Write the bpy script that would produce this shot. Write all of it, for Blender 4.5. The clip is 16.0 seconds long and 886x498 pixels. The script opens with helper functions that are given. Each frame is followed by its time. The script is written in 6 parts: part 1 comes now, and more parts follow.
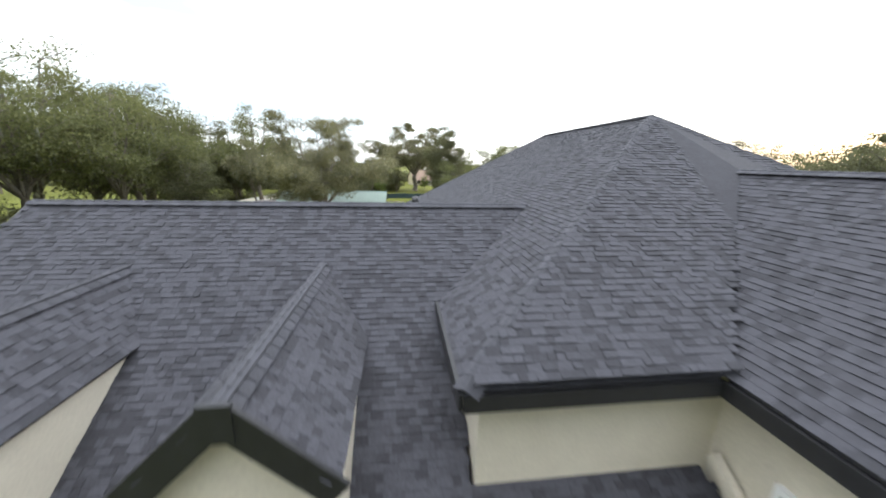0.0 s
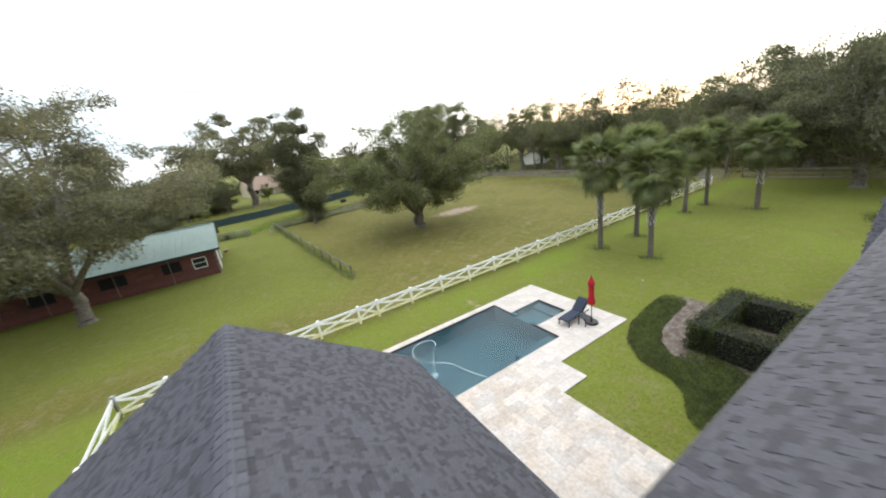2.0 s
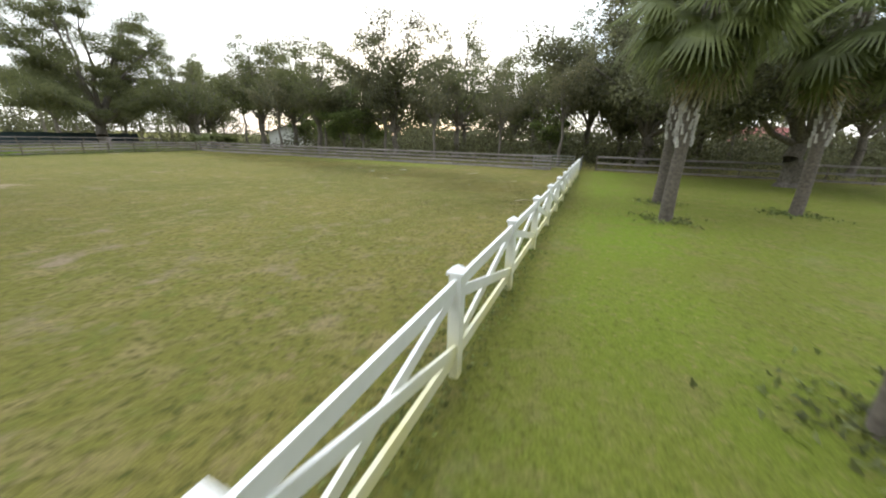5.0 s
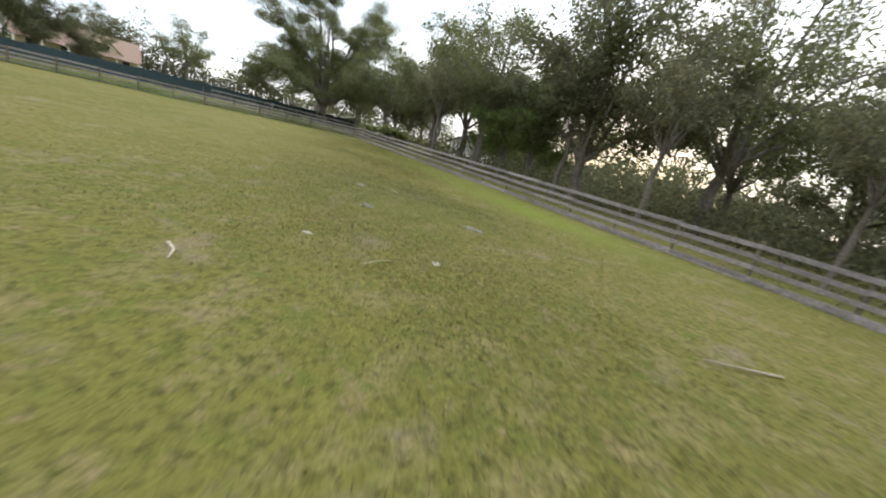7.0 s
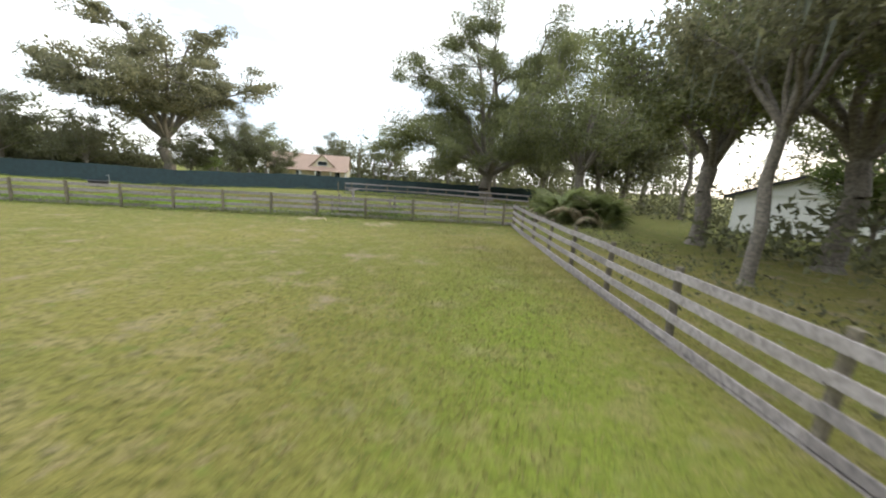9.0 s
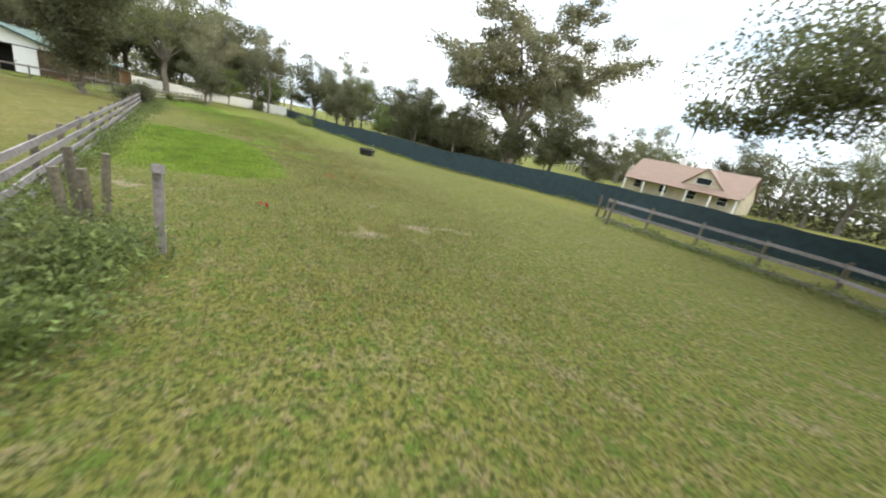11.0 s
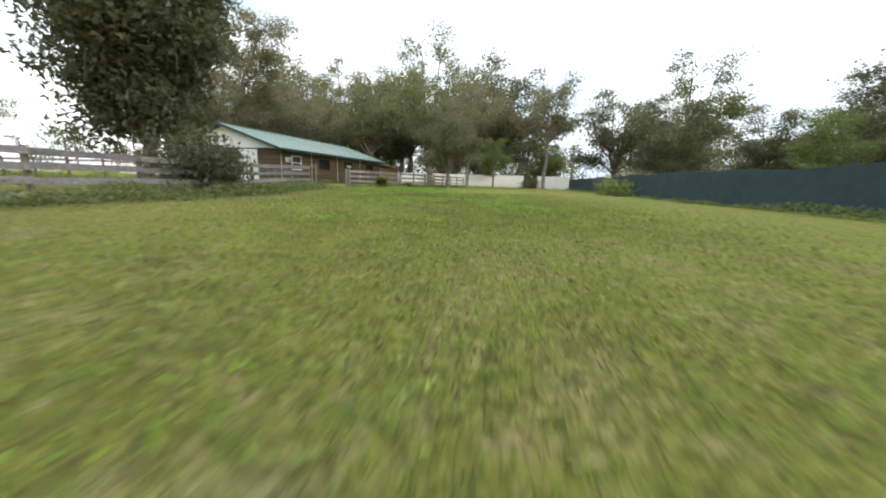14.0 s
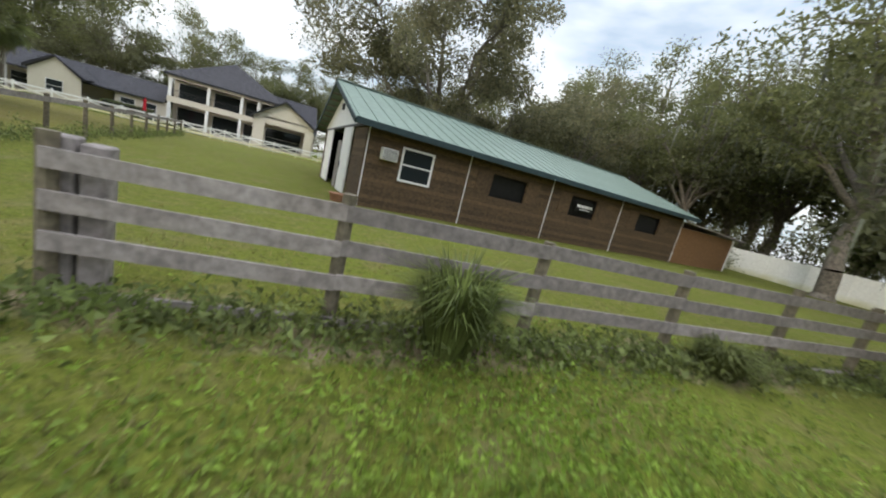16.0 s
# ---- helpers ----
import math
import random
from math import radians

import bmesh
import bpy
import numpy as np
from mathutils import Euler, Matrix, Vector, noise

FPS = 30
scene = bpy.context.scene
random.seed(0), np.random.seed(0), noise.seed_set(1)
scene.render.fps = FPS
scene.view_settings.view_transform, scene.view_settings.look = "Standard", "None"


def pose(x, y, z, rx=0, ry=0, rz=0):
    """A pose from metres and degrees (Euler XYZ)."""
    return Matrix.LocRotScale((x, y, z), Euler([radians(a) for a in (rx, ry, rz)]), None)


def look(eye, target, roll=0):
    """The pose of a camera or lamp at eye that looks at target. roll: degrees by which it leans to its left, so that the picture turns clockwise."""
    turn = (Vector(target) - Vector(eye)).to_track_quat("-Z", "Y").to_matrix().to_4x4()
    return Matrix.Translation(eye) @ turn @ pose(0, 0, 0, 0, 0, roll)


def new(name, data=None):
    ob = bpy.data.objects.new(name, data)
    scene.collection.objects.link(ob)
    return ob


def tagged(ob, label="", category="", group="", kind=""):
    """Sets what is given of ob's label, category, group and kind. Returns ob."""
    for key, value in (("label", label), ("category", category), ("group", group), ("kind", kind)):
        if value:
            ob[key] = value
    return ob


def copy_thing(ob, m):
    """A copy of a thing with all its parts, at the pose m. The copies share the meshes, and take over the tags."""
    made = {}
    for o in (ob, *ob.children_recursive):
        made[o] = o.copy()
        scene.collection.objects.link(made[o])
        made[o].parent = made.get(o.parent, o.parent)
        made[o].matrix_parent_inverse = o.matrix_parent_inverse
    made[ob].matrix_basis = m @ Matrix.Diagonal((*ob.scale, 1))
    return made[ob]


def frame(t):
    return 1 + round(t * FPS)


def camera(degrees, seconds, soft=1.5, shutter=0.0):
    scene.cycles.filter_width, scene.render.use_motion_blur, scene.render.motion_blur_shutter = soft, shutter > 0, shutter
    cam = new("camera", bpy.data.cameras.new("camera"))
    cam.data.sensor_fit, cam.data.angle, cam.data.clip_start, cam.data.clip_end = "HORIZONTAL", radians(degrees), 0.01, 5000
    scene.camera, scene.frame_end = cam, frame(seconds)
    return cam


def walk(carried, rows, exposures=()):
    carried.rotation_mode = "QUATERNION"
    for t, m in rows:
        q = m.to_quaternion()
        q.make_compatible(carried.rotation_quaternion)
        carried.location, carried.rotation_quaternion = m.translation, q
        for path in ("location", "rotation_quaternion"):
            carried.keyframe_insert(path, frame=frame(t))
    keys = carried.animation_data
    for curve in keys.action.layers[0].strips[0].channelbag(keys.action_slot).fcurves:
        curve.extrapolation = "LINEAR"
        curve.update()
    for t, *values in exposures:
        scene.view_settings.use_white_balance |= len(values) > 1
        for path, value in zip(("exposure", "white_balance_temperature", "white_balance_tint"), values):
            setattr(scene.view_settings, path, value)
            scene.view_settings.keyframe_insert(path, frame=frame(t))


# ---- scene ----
cam = camera(104.1, 16.0, soft=2.0, shutter=0.15)

# the flight: seconds, eye, target, roll
PATH = [
    (0, (-5.657, -43.225, 10.629), (-5.413, -41.3, 10.145), 1.3),
    (0.3, (-6.75, -39.95, 11.2), (-6.43, -38.02, 10.76), -0.6),
    (0.5, (-7.055, -37.969, 11.432), (-6.712, -36.044, 11.009), -2.0),
    (1, (-7.57, -33.063, 12.277), (-7.108, -31.174, 11.811), -4.6),
    (1.5, (-7.437, -26.681, 11.856), (-6.764, -24.872, 11.334), -6.5),
    (2, (-6.131, -19.863, 10.174), (-5.172, -18.211, 9.581), -8.2),
    (2.5, (-3.881, -14.439, 7.599), (-2.648, -12.995, 6.97), -9.2),
    (3, (-0.705, -9.701, 4.734), (0.755, -8.488, 4.104), -9.4),
    (3.5, (3.87, -5.492, 3.046), (5.487, -4.494, 2.423), -10.0),
    (4.2, (10.6, -2.7, 2.5), (12.32, -1.88, 1.88), -6.3),
    (4.9, (18.0, -1.2, 2.35), (19.76, -0.46, 1.74), 0.3),
    (5.4, (23.5, -0.6, 2.45), (25.26, 0.14, 1.83), 5.5),
    (5.8, (27.998, -0.187, 2.575), (29.734, 0.581, 1.946), 9.5),
    (6, (29.994, 0.214, 2.755), (31.653, 1.114, 2.092), 12.5),
    (6.5, (34.949, 3.004, 2.23), (36.363, 4.262, 1.581), 17.2),
    (7, (38.291, 6.248, 1.741), (39.383, 7.824, 1.173), 14.0),
    (7.5, (41.067, 11.889, 0.919), (41.821, 13.693, 0.495), 8.2),
    (8, (43.4, 18.105, 0.967), (43.84, 20.026, 0.625), 3.1),
    (8.2, (44.499, 20.661, 1.031), (44.824, 22.613, 0.741), 3.3),
    (8.9, (47.9, 29.2, 2.1), (47.95, 31.15, 1.72), 3.6),
    (9.6, (51.7, 39.0, 3.3), (51.15, 40.88, 2.85), 7.2),
    (10.3, (53.292, 47.788, 3.415), (52.032, 49.266, 2.937), 10.9),
    (10.5, (52.627, 49.418, 3.372), (51.261, 50.78, 2.843), 11.8),
    (11, (49.446, 52.88, 2.714), (47.809, 53.853, 2.105), 12.0),
    (11.5, (45.056, 53.71, 2.008), (43.266, 54.385, 1.424), 9.8),
    (12, (42.274, 55.634, 1.136), (40.371, 55.952, 0.607), 8.2),
    (12.5, (36.264, 56.007, 0.97), (34.33, 56.104, 0.471), 5.8),
    (13, (30.091, 55.377, 0.854), (28.146, 55.302, 0.393), 4.2),
    (13.5, (23.182, 55.156, 0.726), (21.248, 54.884, 0.295), 2.6),
    (14, (15.705, 54.551, 0.602), (13.806, 54.055, 0.218), 2.0),
    (14.5, (8.965, 54.24, 0.704), (7.17, 53.42, 0.378), 3.7),
    (15, (2.023, 52.693, 0.859), (0.479, 51.458, 0.557), 7.0),
    (15.5, (-3.683, 48.829, 1.018), (-4.924, 47.296, 0.688), 12.5),
    (16, (-6.237, 46.169, 1.525), (-7.165, 44.438, 1.145), 13.7),
]
walk(cam, [(t, look(eye, target, roll)) for t, eye, target, roll in PATH], [(0, 0.24), (0.5, 0.18), (1.5, -0.05), (3.5, -0.1), (6, 0.28), (6.5, 0.6), (7, -0.06), (7.5, -0.13), (8.2, -0.04), (10.3, 0.58), (11, 0.3), (12.5, 0.1), (13, 0.06), (13.5, 0.0), (14, 0.06), (14.5, -0.1), (15, -0.02), (15.5, 0.0), (16, -0.36)])

# ---- world and sun: low sun in the east-north-east behind broken cloud ----
SUN_AZ, SUN_EL = 60.0, 9.0
world = bpy.data.worlds.new("sky")
scene.world = world
world.use_nodes = True
wn, wl = world.node_tree.nodes, world.node_tree.links
wn.clear()
sky = wn.new("ShaderNodeTexSky")
sky.sky_type, sky.sun_disc = "NISHITA", False
sky.sun_elevation, sky.sun_rotation = radians(SUN_EL), radians(SUN_AZ)
coord = wn.new("ShaderNodeTexCoord")
stretch = wn.new("ShaderNodeMapping")
stretch.inputs["Scale"].default_value = (1.0, 1.6, 4.2)
stretch.inputs["Rotation"].default_value = (0, 0, 0.6)
cloud = wn.new("ShaderNodeTexNoise")
cloud.inputs["Scale"].default_value, cloud.inputs["Detail"].default_value, cloud.inputs["Roughness"].default_value = 1.5, 6, 0.52
ramp = wn.new("ShaderNodeValToRGB")
ramp.color_ramp.elements[0].position, ramp.color_ramp.elements[0].color = 0.36, (0.98, 1.18, 1.44, 1)
ramp.color_ramp.elements[1].position, ramp.color_ramp.elements[1].color = 0.6, (2.3, 2.34, 2.4, 1)
dim = wn.new("ShaderNodeMixRGB")
dim.blend_type, dim.inputs["Fac"].default_value = "ADD", 0.05
back, wout = wn.new("ShaderNodeBackground"), wn.new("ShaderNodeOutputWorld")
back.inputs["Strength"].default_value = 1.0
wl.new(coord.outputs["Generated"], stretch.inputs["Vector"])
wl.new(stretch.outputs["Vector"], cloud.inputs["Vector"])
wl.new(cloud.outputs["Fac"], ramp.inputs["Fac"])
wl.new(ramp.outputs["Color"], dim.inputs["Color1"])
wl.new(sky.outputs["Color"], dim.inputs["Color2"])
# cloud is brightest round the sun and overhead, greyer away from it
toward = wn.new("ShaderNodeVectorMath")
toward.operation = "DOT_PRODUCT"
toward.inputs[1].default_value = (math.sin(radians(SUN_AZ)), math.cos(radians(SUN_AZ)), 0.16)
sunny, height, over, glow = wn.new("ShaderNodeMapRange"), wn.new("ShaderNodeSeparateXYZ"), wn.new("ShaderNodeMapRange"), wn.new("ShaderNodeMath")
for node, values in ((sunny, (-0.2, 0.97, 0.74, 0.95)), (over, (0.45, 0.9, 0.0, 0.9))):
    for socket, v in zip(("From Min", "From Max", "To Min", "To Max"), values):
        node.inputs[socket].default_value = v
glow.operation = "ADD"
level = wn.new("ShaderNodeVectorMath")
level.operation = "SCALE"
wl.new(coord.outputs["Generated"], toward.inputs[0])
wl.new(coord.outputs["Generated"], height.inputs["Vector"])
wl.new(toward.outputs["Value"], sunny.inputs["Value"])
wl.new(height.outputs["Z"], over.inputs["Value"])
wl.new(sunny.outputs["Result"], glow.inputs[0])
wl.new(over.outputs["Result"], glow.inputs[1])
wl.new(dim.outputs["Color"], level.inputs[0])
wl.new(glow.outputs["Value"], level.inputs["Scale"])
wl.new(level.outputs["Vector"], back.inputs["Color"])
wl.new(back.outputs["Background"], wout.inputs["Surface"])
sun = new("sun", bpy.data.lights.new("sun", "SUN"))
sun.data.energy, sun.data.angle, sun.data.color = 2.0, radians(14), (1.0, 0.9, 0.74)
sx, sy = math.sin(radians(SUN_AZ)) * math.cos(radians(SUN_EL)), math.cos(radians(SUN_AZ)) * math.cos(radians(SUN_EL))
sun.matrix_world = look((sx * 300, sy * 300, math.sin(radians(SUN_EL)) * 300), (0, 0, 0))


# ---- materials ----
def surface(name, col, rough=0.8, var=0.25, scale=6.0, bump=0.2, metal=0.0, island=0.0, rnd=0.0, col2=None, big=0.35, leaf=False, low=None, teeth=False):
    """Base colour broken up by fine and broad noise, with relief; island/rnd vary it piece by piece."""
    m = bpy.data.materials.new(name)
    m.use_nodes = True
    n, l = m.node_tree.nodes, m.node_tree.links
    b = n["Principled BSDF"]
    b.inputs["Roughness"].default_value, b.inputs["Metallic"].default_value = rough, metal
    tc = n.new("ShaderNodeTexCoord")
    fine, broad = n.new("ShaderNodeTexNoise"), n.new("ShaderNodeTexNoise")
    fine.inputs["Scale"].default_value, fine.inputs["Detail"].default_value = scale, 5
    broad.inputs["Scale"].default_value, broad.inputs["Detail"].default_value = scale * 0.13, 3
    src = n.new("ShaderNodeNewGeometry").outputs["Position"] if leaf else tc.outputs["Object"]
    l.new(src, fine.inputs["Vector"])
    l.new(src, broad.inputs["Vector"])
    c2 = col2 or tuple(c * 0.6 for c in col)
    mix = n.new("ShaderNodeMixRGB")
    mix.inputs["Color1"].default_value, mix.inputs["Color2"].default_value = (*col, 1), (*c2, 1)
    spread = n.new("ShaderNodeMapRange")
    spread.inputs["From Min"].default_value, spread.inputs["From Max"].default_value = 0.5 - big, 0.5 + big
    l.new(broad.outputs["Fac"], spread.inputs["Value"])
    l.new(spread.outputs["Result"], mix.inputs["Fac"])
    grain = n.new("ShaderNodeMapRange")
    grain.inputs["From Min"].default_value, grain.inputs["From Max"].default_value = 0.3, 0.7
    grain.inputs["To Min"].default_value, grain.inputs["To Max"].default_value = 1 - var, 1 + var
    l.new(fine.outputs["Fac"], grain.inputs["Value"])
    value = grain.outputs["Result"]
    for amount, kind in ((island, "ShaderNodeNewGeometry"), (rnd, "ShaderNodeObjectInfo")):
        if amount:
            info = n.new(kind)
            r = n.new("ShaderNodeMapRange")
            r.inputs["To Min"].default_value, r.inputs["To Max"].default_value = 1 - amount, 1 + amount
            if teeth:
                r.interpolation_type = "SMOOTHSTEP"
                r.inputs["From Min"].default_value, r.inputs["From Max"].default_value = 0.22, 0.5
            l.new(info.outputs["Random Per Island" if kind == "ShaderNodeNewGeometry" else "Random"], r.inputs["Value"])
            mul = n.new("ShaderNodeMath")
            mul.operation = "MULTIPLY"
            l.new(value, mul.inputs[0])
            l.new(r.outputs["Result"], mul.inputs[1])
            value = mul.outputs["Value"]
    scaled = n.new("ShaderNodeVectorMath")
    scaled.operation = "SCALE"
    l.new(mix.outputs["Color"], scaled.inputs[0])
    l.new(value, scaled.inputs["Scale"])
    colour = scaled.outputs["Vector"]
    if low:
        height, stain = n.new("ShaderNodeSeparateXYZ"), n.new("ShaderNodeMixRGB")
        edge = n.new("ShaderNodeMapRange")
        edge.inputs["From Min"].default_value, edge.inputs["From Max"].default_value = low[1], low[2]
        edge.inputs["To Min"].default_value, edge.inputs["To Max"].default_value = 1.8, 0
        l.new(n.new("ShaderNodeNewGeometry").outputs["Position"], height.inputs["Vector"])
        l.new(height.outputs["Z"], edge.inputs["Value"])
        patch = n.new("ShaderNodeMath")
        patch.operation = "MULTIPLY"
        l.new(edge.outputs["Result"], patch.inputs[0])
        l.new(spread.outputs["Result"], patch.inputs[1])
        l.new(patch.outputs["Value"], stain.inputs["Fac"])
        l.new(colour, stain.inputs["Color1"])
        stain.inputs["Color2"].default_value = (*low[0], 1)
        colour = stain.outputs["Color"]
    l.new(colour, b.inputs["Base Color"])
    if bump:
        bp = n.new("ShaderNodeBump")
        bp.inputs["Strength"].default_value, bp.inputs["Distance"].default_value = bump, 0.02
        l.new(fine.outputs["Fac"], bp.inputs["Height"])
        l.new(bp.outputs["Normal"], b.inputs["Normal"])
    if leaf:
        tr, add = n.new("ShaderNodeBsdfTranslucent"), n.new("ShaderNodeMixShader")
        l.new(colour, tr.inputs["Color"])
        add.inputs["Fac"].default_value = 0.5
        l.new(b.outputs["BSDF"], add.inputs[1])
        l.new(tr.outputs["BSDF"], add.inputs[2])
        l.new(add.outputs["Shader"], n["Material Output"].inputs["Surface"])
    return m


SHINGLE = surface("asphalt shingle", (0.05, 0.05, 0.059), 0.92, 0.2, 30, 0.3, island=0.24, col2=(0.039, 0.038, 0.045), teeth=True)
SHINGLE_TAB = surface("asphalt shingle tab", (0.05, 0.05, 0.059), 0.92, 0.2, 30, 0.3, rnd=0.24, col2=(0.039, 0.038, 0.045), teeth=True)
CAP = surface("ridge cap shingle", (0.07, 0.07, 0.082), 0.9, 0.2, 30, 0.3, rnd=0.22)
TRIM = surface("black fascia paint", (0.018, 0.018, 0.02), 0.5, 0.2, 8, 0.05)
STUCCO = surface("cream stucco", (0.62, 0.57, 0.47), 0.85, 0.06, 25, 0.15, col2=(0.56, 0.51, 0.42))
WHITE = surface("white paint", (0.8, 0.8, 0.78), 0.5, 0.04, 10, 0.05, col2=(0.72, 0.72, 0.69))
VINYL = surface("white vinyl", (0.83, 0.84, 0.83), 0.45, 0.04, 10, 0.04, col2=(0.78, 0.78, 0.74), low=((0.74, 0.7, 0.36), 0.1, 0.8))
WALLWHITE = surface("weathered white wall", (0.82, 0.82, 0.78), 0.8, 0.08, 8, 0.1, col2=(0.74, 0.74, 0.68), low=((0.55, 0.54, 0.34), 0.0, 0.5))
GREYWOOD = surface("weathered grey board", (0.29, 0.262, 0.255), 0.9, 0.3, 12, 0.35, rnd=0.22, col2=(0.19, 0.165, 0.15))
PALEWOOD = surface("pale board", (0.42, 0.36, 0.26), 0.85, 0.2, 10, 0.25, rnd=0.12)
POSTWOOD = surface("treated post", (0.17, 0.145, 0.1), 0.9, 0.35, 14, 0.4, rnd=0.2)
BARNWOOD = surface("stained barn board", (0.11, 0.07, 0.034), 0.85, 0.35, 9, 0.3, rnd=0.3, col2=(0.07, 0.045, 0.025))
BARNRED = surface("red-brown barn board", (0.13, 0.045, 0.035), 0.85, 0.25, 9, 0.3, rnd=0.2, col2=(0.09, 0.035, 0.03))
PLY = surface("orange plywood", (0.2, 0.105, 0.042), 0.8, 0.2, 7, 0.2, col2=(0.19, 0.1, 0.045))
GREENROOF = surface("green painted metal", (0.165, 0.225, 0.19), 0.6, 0.1, 4, 0.05, col2=(0.2, 0.265, 0.225))
# black of the sign; elsewhere the shade of interiors put into a colour
DARK = surface("flat black and inner shade", (0.012, 0.012, 0.012), 0.9, 0.3, 3, 0.0)
SCREEN = surface("green windscreen mesh", (0.016, 0.034, 0.04), 0.75, 0.2, 3, 0.3, col2=(0.022, 0.045, 0.05))
BARK = surface("bark", (0.12, 0.1, 0.08), 0.95, 0.45, 9, 0.6, col2=(0.19, 0.17, 0.14))
PALMBARK = surface("palm trunk", (0.15, 0.125, 0.1), 0.95, 0.35, 12, 0.5, col2=(0.1, 0.085, 0.07))
BOOT = surface("palm boots", (0.55, 0.52, 0.47), 0.9, 0.3, 10, 0.3, rnd=0.2)
FOLIAGE = [
    surface("live oak leaves", (0.173, 0.182, 0.069), 0.65, 0.35, 2.5, 0, island=0.38, col2=(0.117, 0.131, 0.054), leaf=True),
    surface("grey-green leaves", (0.235, 0.224, 0.114), 0.65, 0.35, 2.5, 0, island=0.38, col2=(0.112, 0.110, 0.062), leaf=True),
    surface("fresh leaves", (0.188, 0.228, 0.057), 0.6, 0.35, 2.5, 0, island=0.38, col2=(0.093, 0.131, 0.042), leaf=True),
    surface("dark wood leaves", (0.154, 0.155, 0.073), 0.7, 0.35, 2.5, 0, island=0.38, col2=(0.087, 0.092, 0.048), leaf=True),
]
MOSS = surface("hanging moss", (0.240, 0.252, 0.192), 0.9, 0.3, 5, 0, island=0.3, leaf=True)
DRYMOSS = surface("dry fallen moss", (0.31, 0.31, 0.25), 0.9, 0.2, 8, 0.1, col2=(0.24, 0.24, 0.19))
FROND = surface("palm frond", (0.19, 0.21, 0.075), 0.5, 0.3, 3, 0, rnd=0.35, col2=(0.11, 0.14, 0.05), leaf=True)
DRYFROND = surface("dry palm frond", (0.42, 0.35, 0.23), 0.8, 0.3, 4, 0, rnd=0.2, leaf=True)
HEDGE = surface("hedge leaves", (0.085, 0.105, 0.03), 0.6, 0.35, 3, 0, island=0.5, leaf=True)
GROUNDCOVER = surface("low ground cover", (0.12, 0.15, 0.035), 0.7, 0.35, 3, 0, island=0.45, col2=(0.09, 0.11, 0.03), leaf=True)
WEED = surface("weeds", (0.149, 0.216, 0.047), 0.7, 0.35, 3, 0, island=0.5, col2=(0.162, 0.162, 0.068), leaf=True)
CLOVER = surface("clover leaves", (0.2, 0.33, 0.04), 0.7, 0.3, 3, 0, island=0.45, col2=(0.2, 0.25, 0.045), leaf=True)
BLADE = surface("grass blades", (0.226, 0.185, 0.064), 0.75, 0.3, 1.2, 0, island=0.45, col2=(0.156, 0.158, 0.055), leaf=True, big=0.2)
GREENBLADE = surface("green grass blades", (0.2, 0.28, 0.03), 0.75, 0.3, 1.2, 0, island=0.4, col2=(0.16, 0.24, 0.03), leaf=True, big=0.2)
TRAVERTINE = surface("travertine", (0.46, 0.42, 0.38), 0.6, 0.16, 9, 0.15, rnd=0.11, col2=(0.42, 0.35, 0.28), big=0.12)
POOLSHELL = surface("blue-grey pool plaster", (0.016, 0.088, 0.112), 0.6, 0.15, 1.5, 0.0, col2=(0.03, 0.125, 0.15))
MULCH = surface("bark mulch", (0.085, 0.06, 0.045), 0.95, 0.6, 22, 0.8, col2=(0.15, 0.125, 0.1), big=0.12)
RED = surface("red umbrella cloth", (0.5, 0.012, 0.025), 0.8, 0.15, 6, 0.2)
NAVY = surface("navy cushion", (0.025, 0.035, 0.06), 0.9, 0.15, 12, 0.2)
METAL = surface("dark metal", (0.05, 0.05, 0.055), 0.45, 0.15, 8, 0.05, metal=0.5)
LEAD = surface("lead flashing", (0.075, 0.075, 0.08), 0.6, 0.2, 8, 0.05)
STEEL = surface("galvanised tube", (0.36, 0.36, 0.36), 0.45, 0.15, 8, 0.05, metal=0.7)
PALEHOSE = surface("pale blue hose", (0.6, 0.75, 0.8), 0.5, 0.05, 5, 0)
CLAYROOF = surface("pinkish tile roof", (0.25, 0.17, 0.125), 0.85, 0.15, 6, 0.2, col2=(0.21, 0.145, 0.105))
YELLOWWALL = surface("pale yellow wall", (0.62, 0.54, 0.38), 0.85, 0.06, 6, 0.1)
REDROOF = surface("dull red roof", (0.25, 0.07, 0.06), 0.8, 0.15, 6, 0.2)
SAND = surface("pale sand", (0.24, 0.2, 0.125), 0.95, 0.45, 14, 0.6)
STONE = surface("pale rock", (0.4, 0.37, 0.3), 0.9, 0.25, 10, 0.4)
TERRACOTTA = surface("terracotta", (0.33, 0.16, 0.09), 0.8, 0.15, 10, 0.2)

GLASS = bpy.data.materials.new("window glass")
GLASS.use_nodes = True
g = GLASS.node_tree.nodes["Principled BSDF"]
g.inputs["Base Color"].default_value, g.inputs["Roughness"].default_value = (0.02, 0.025, 0.028, 1), 0.06
WATER = bpy.data.materials.new("pool water")
WATER.use_nodes = True
wb = WATER.node_tree.nodes["Principled BSDF"]
wb.inputs["Base Color"].default_value, wb.inputs["Roughness"].default_value = (0.75, 0.92, 0.95, 1), 0.0
wb.inputs["Transmission Weight"].default_value, wb.inputs["IOR"].default_value = 1.0, 1.33


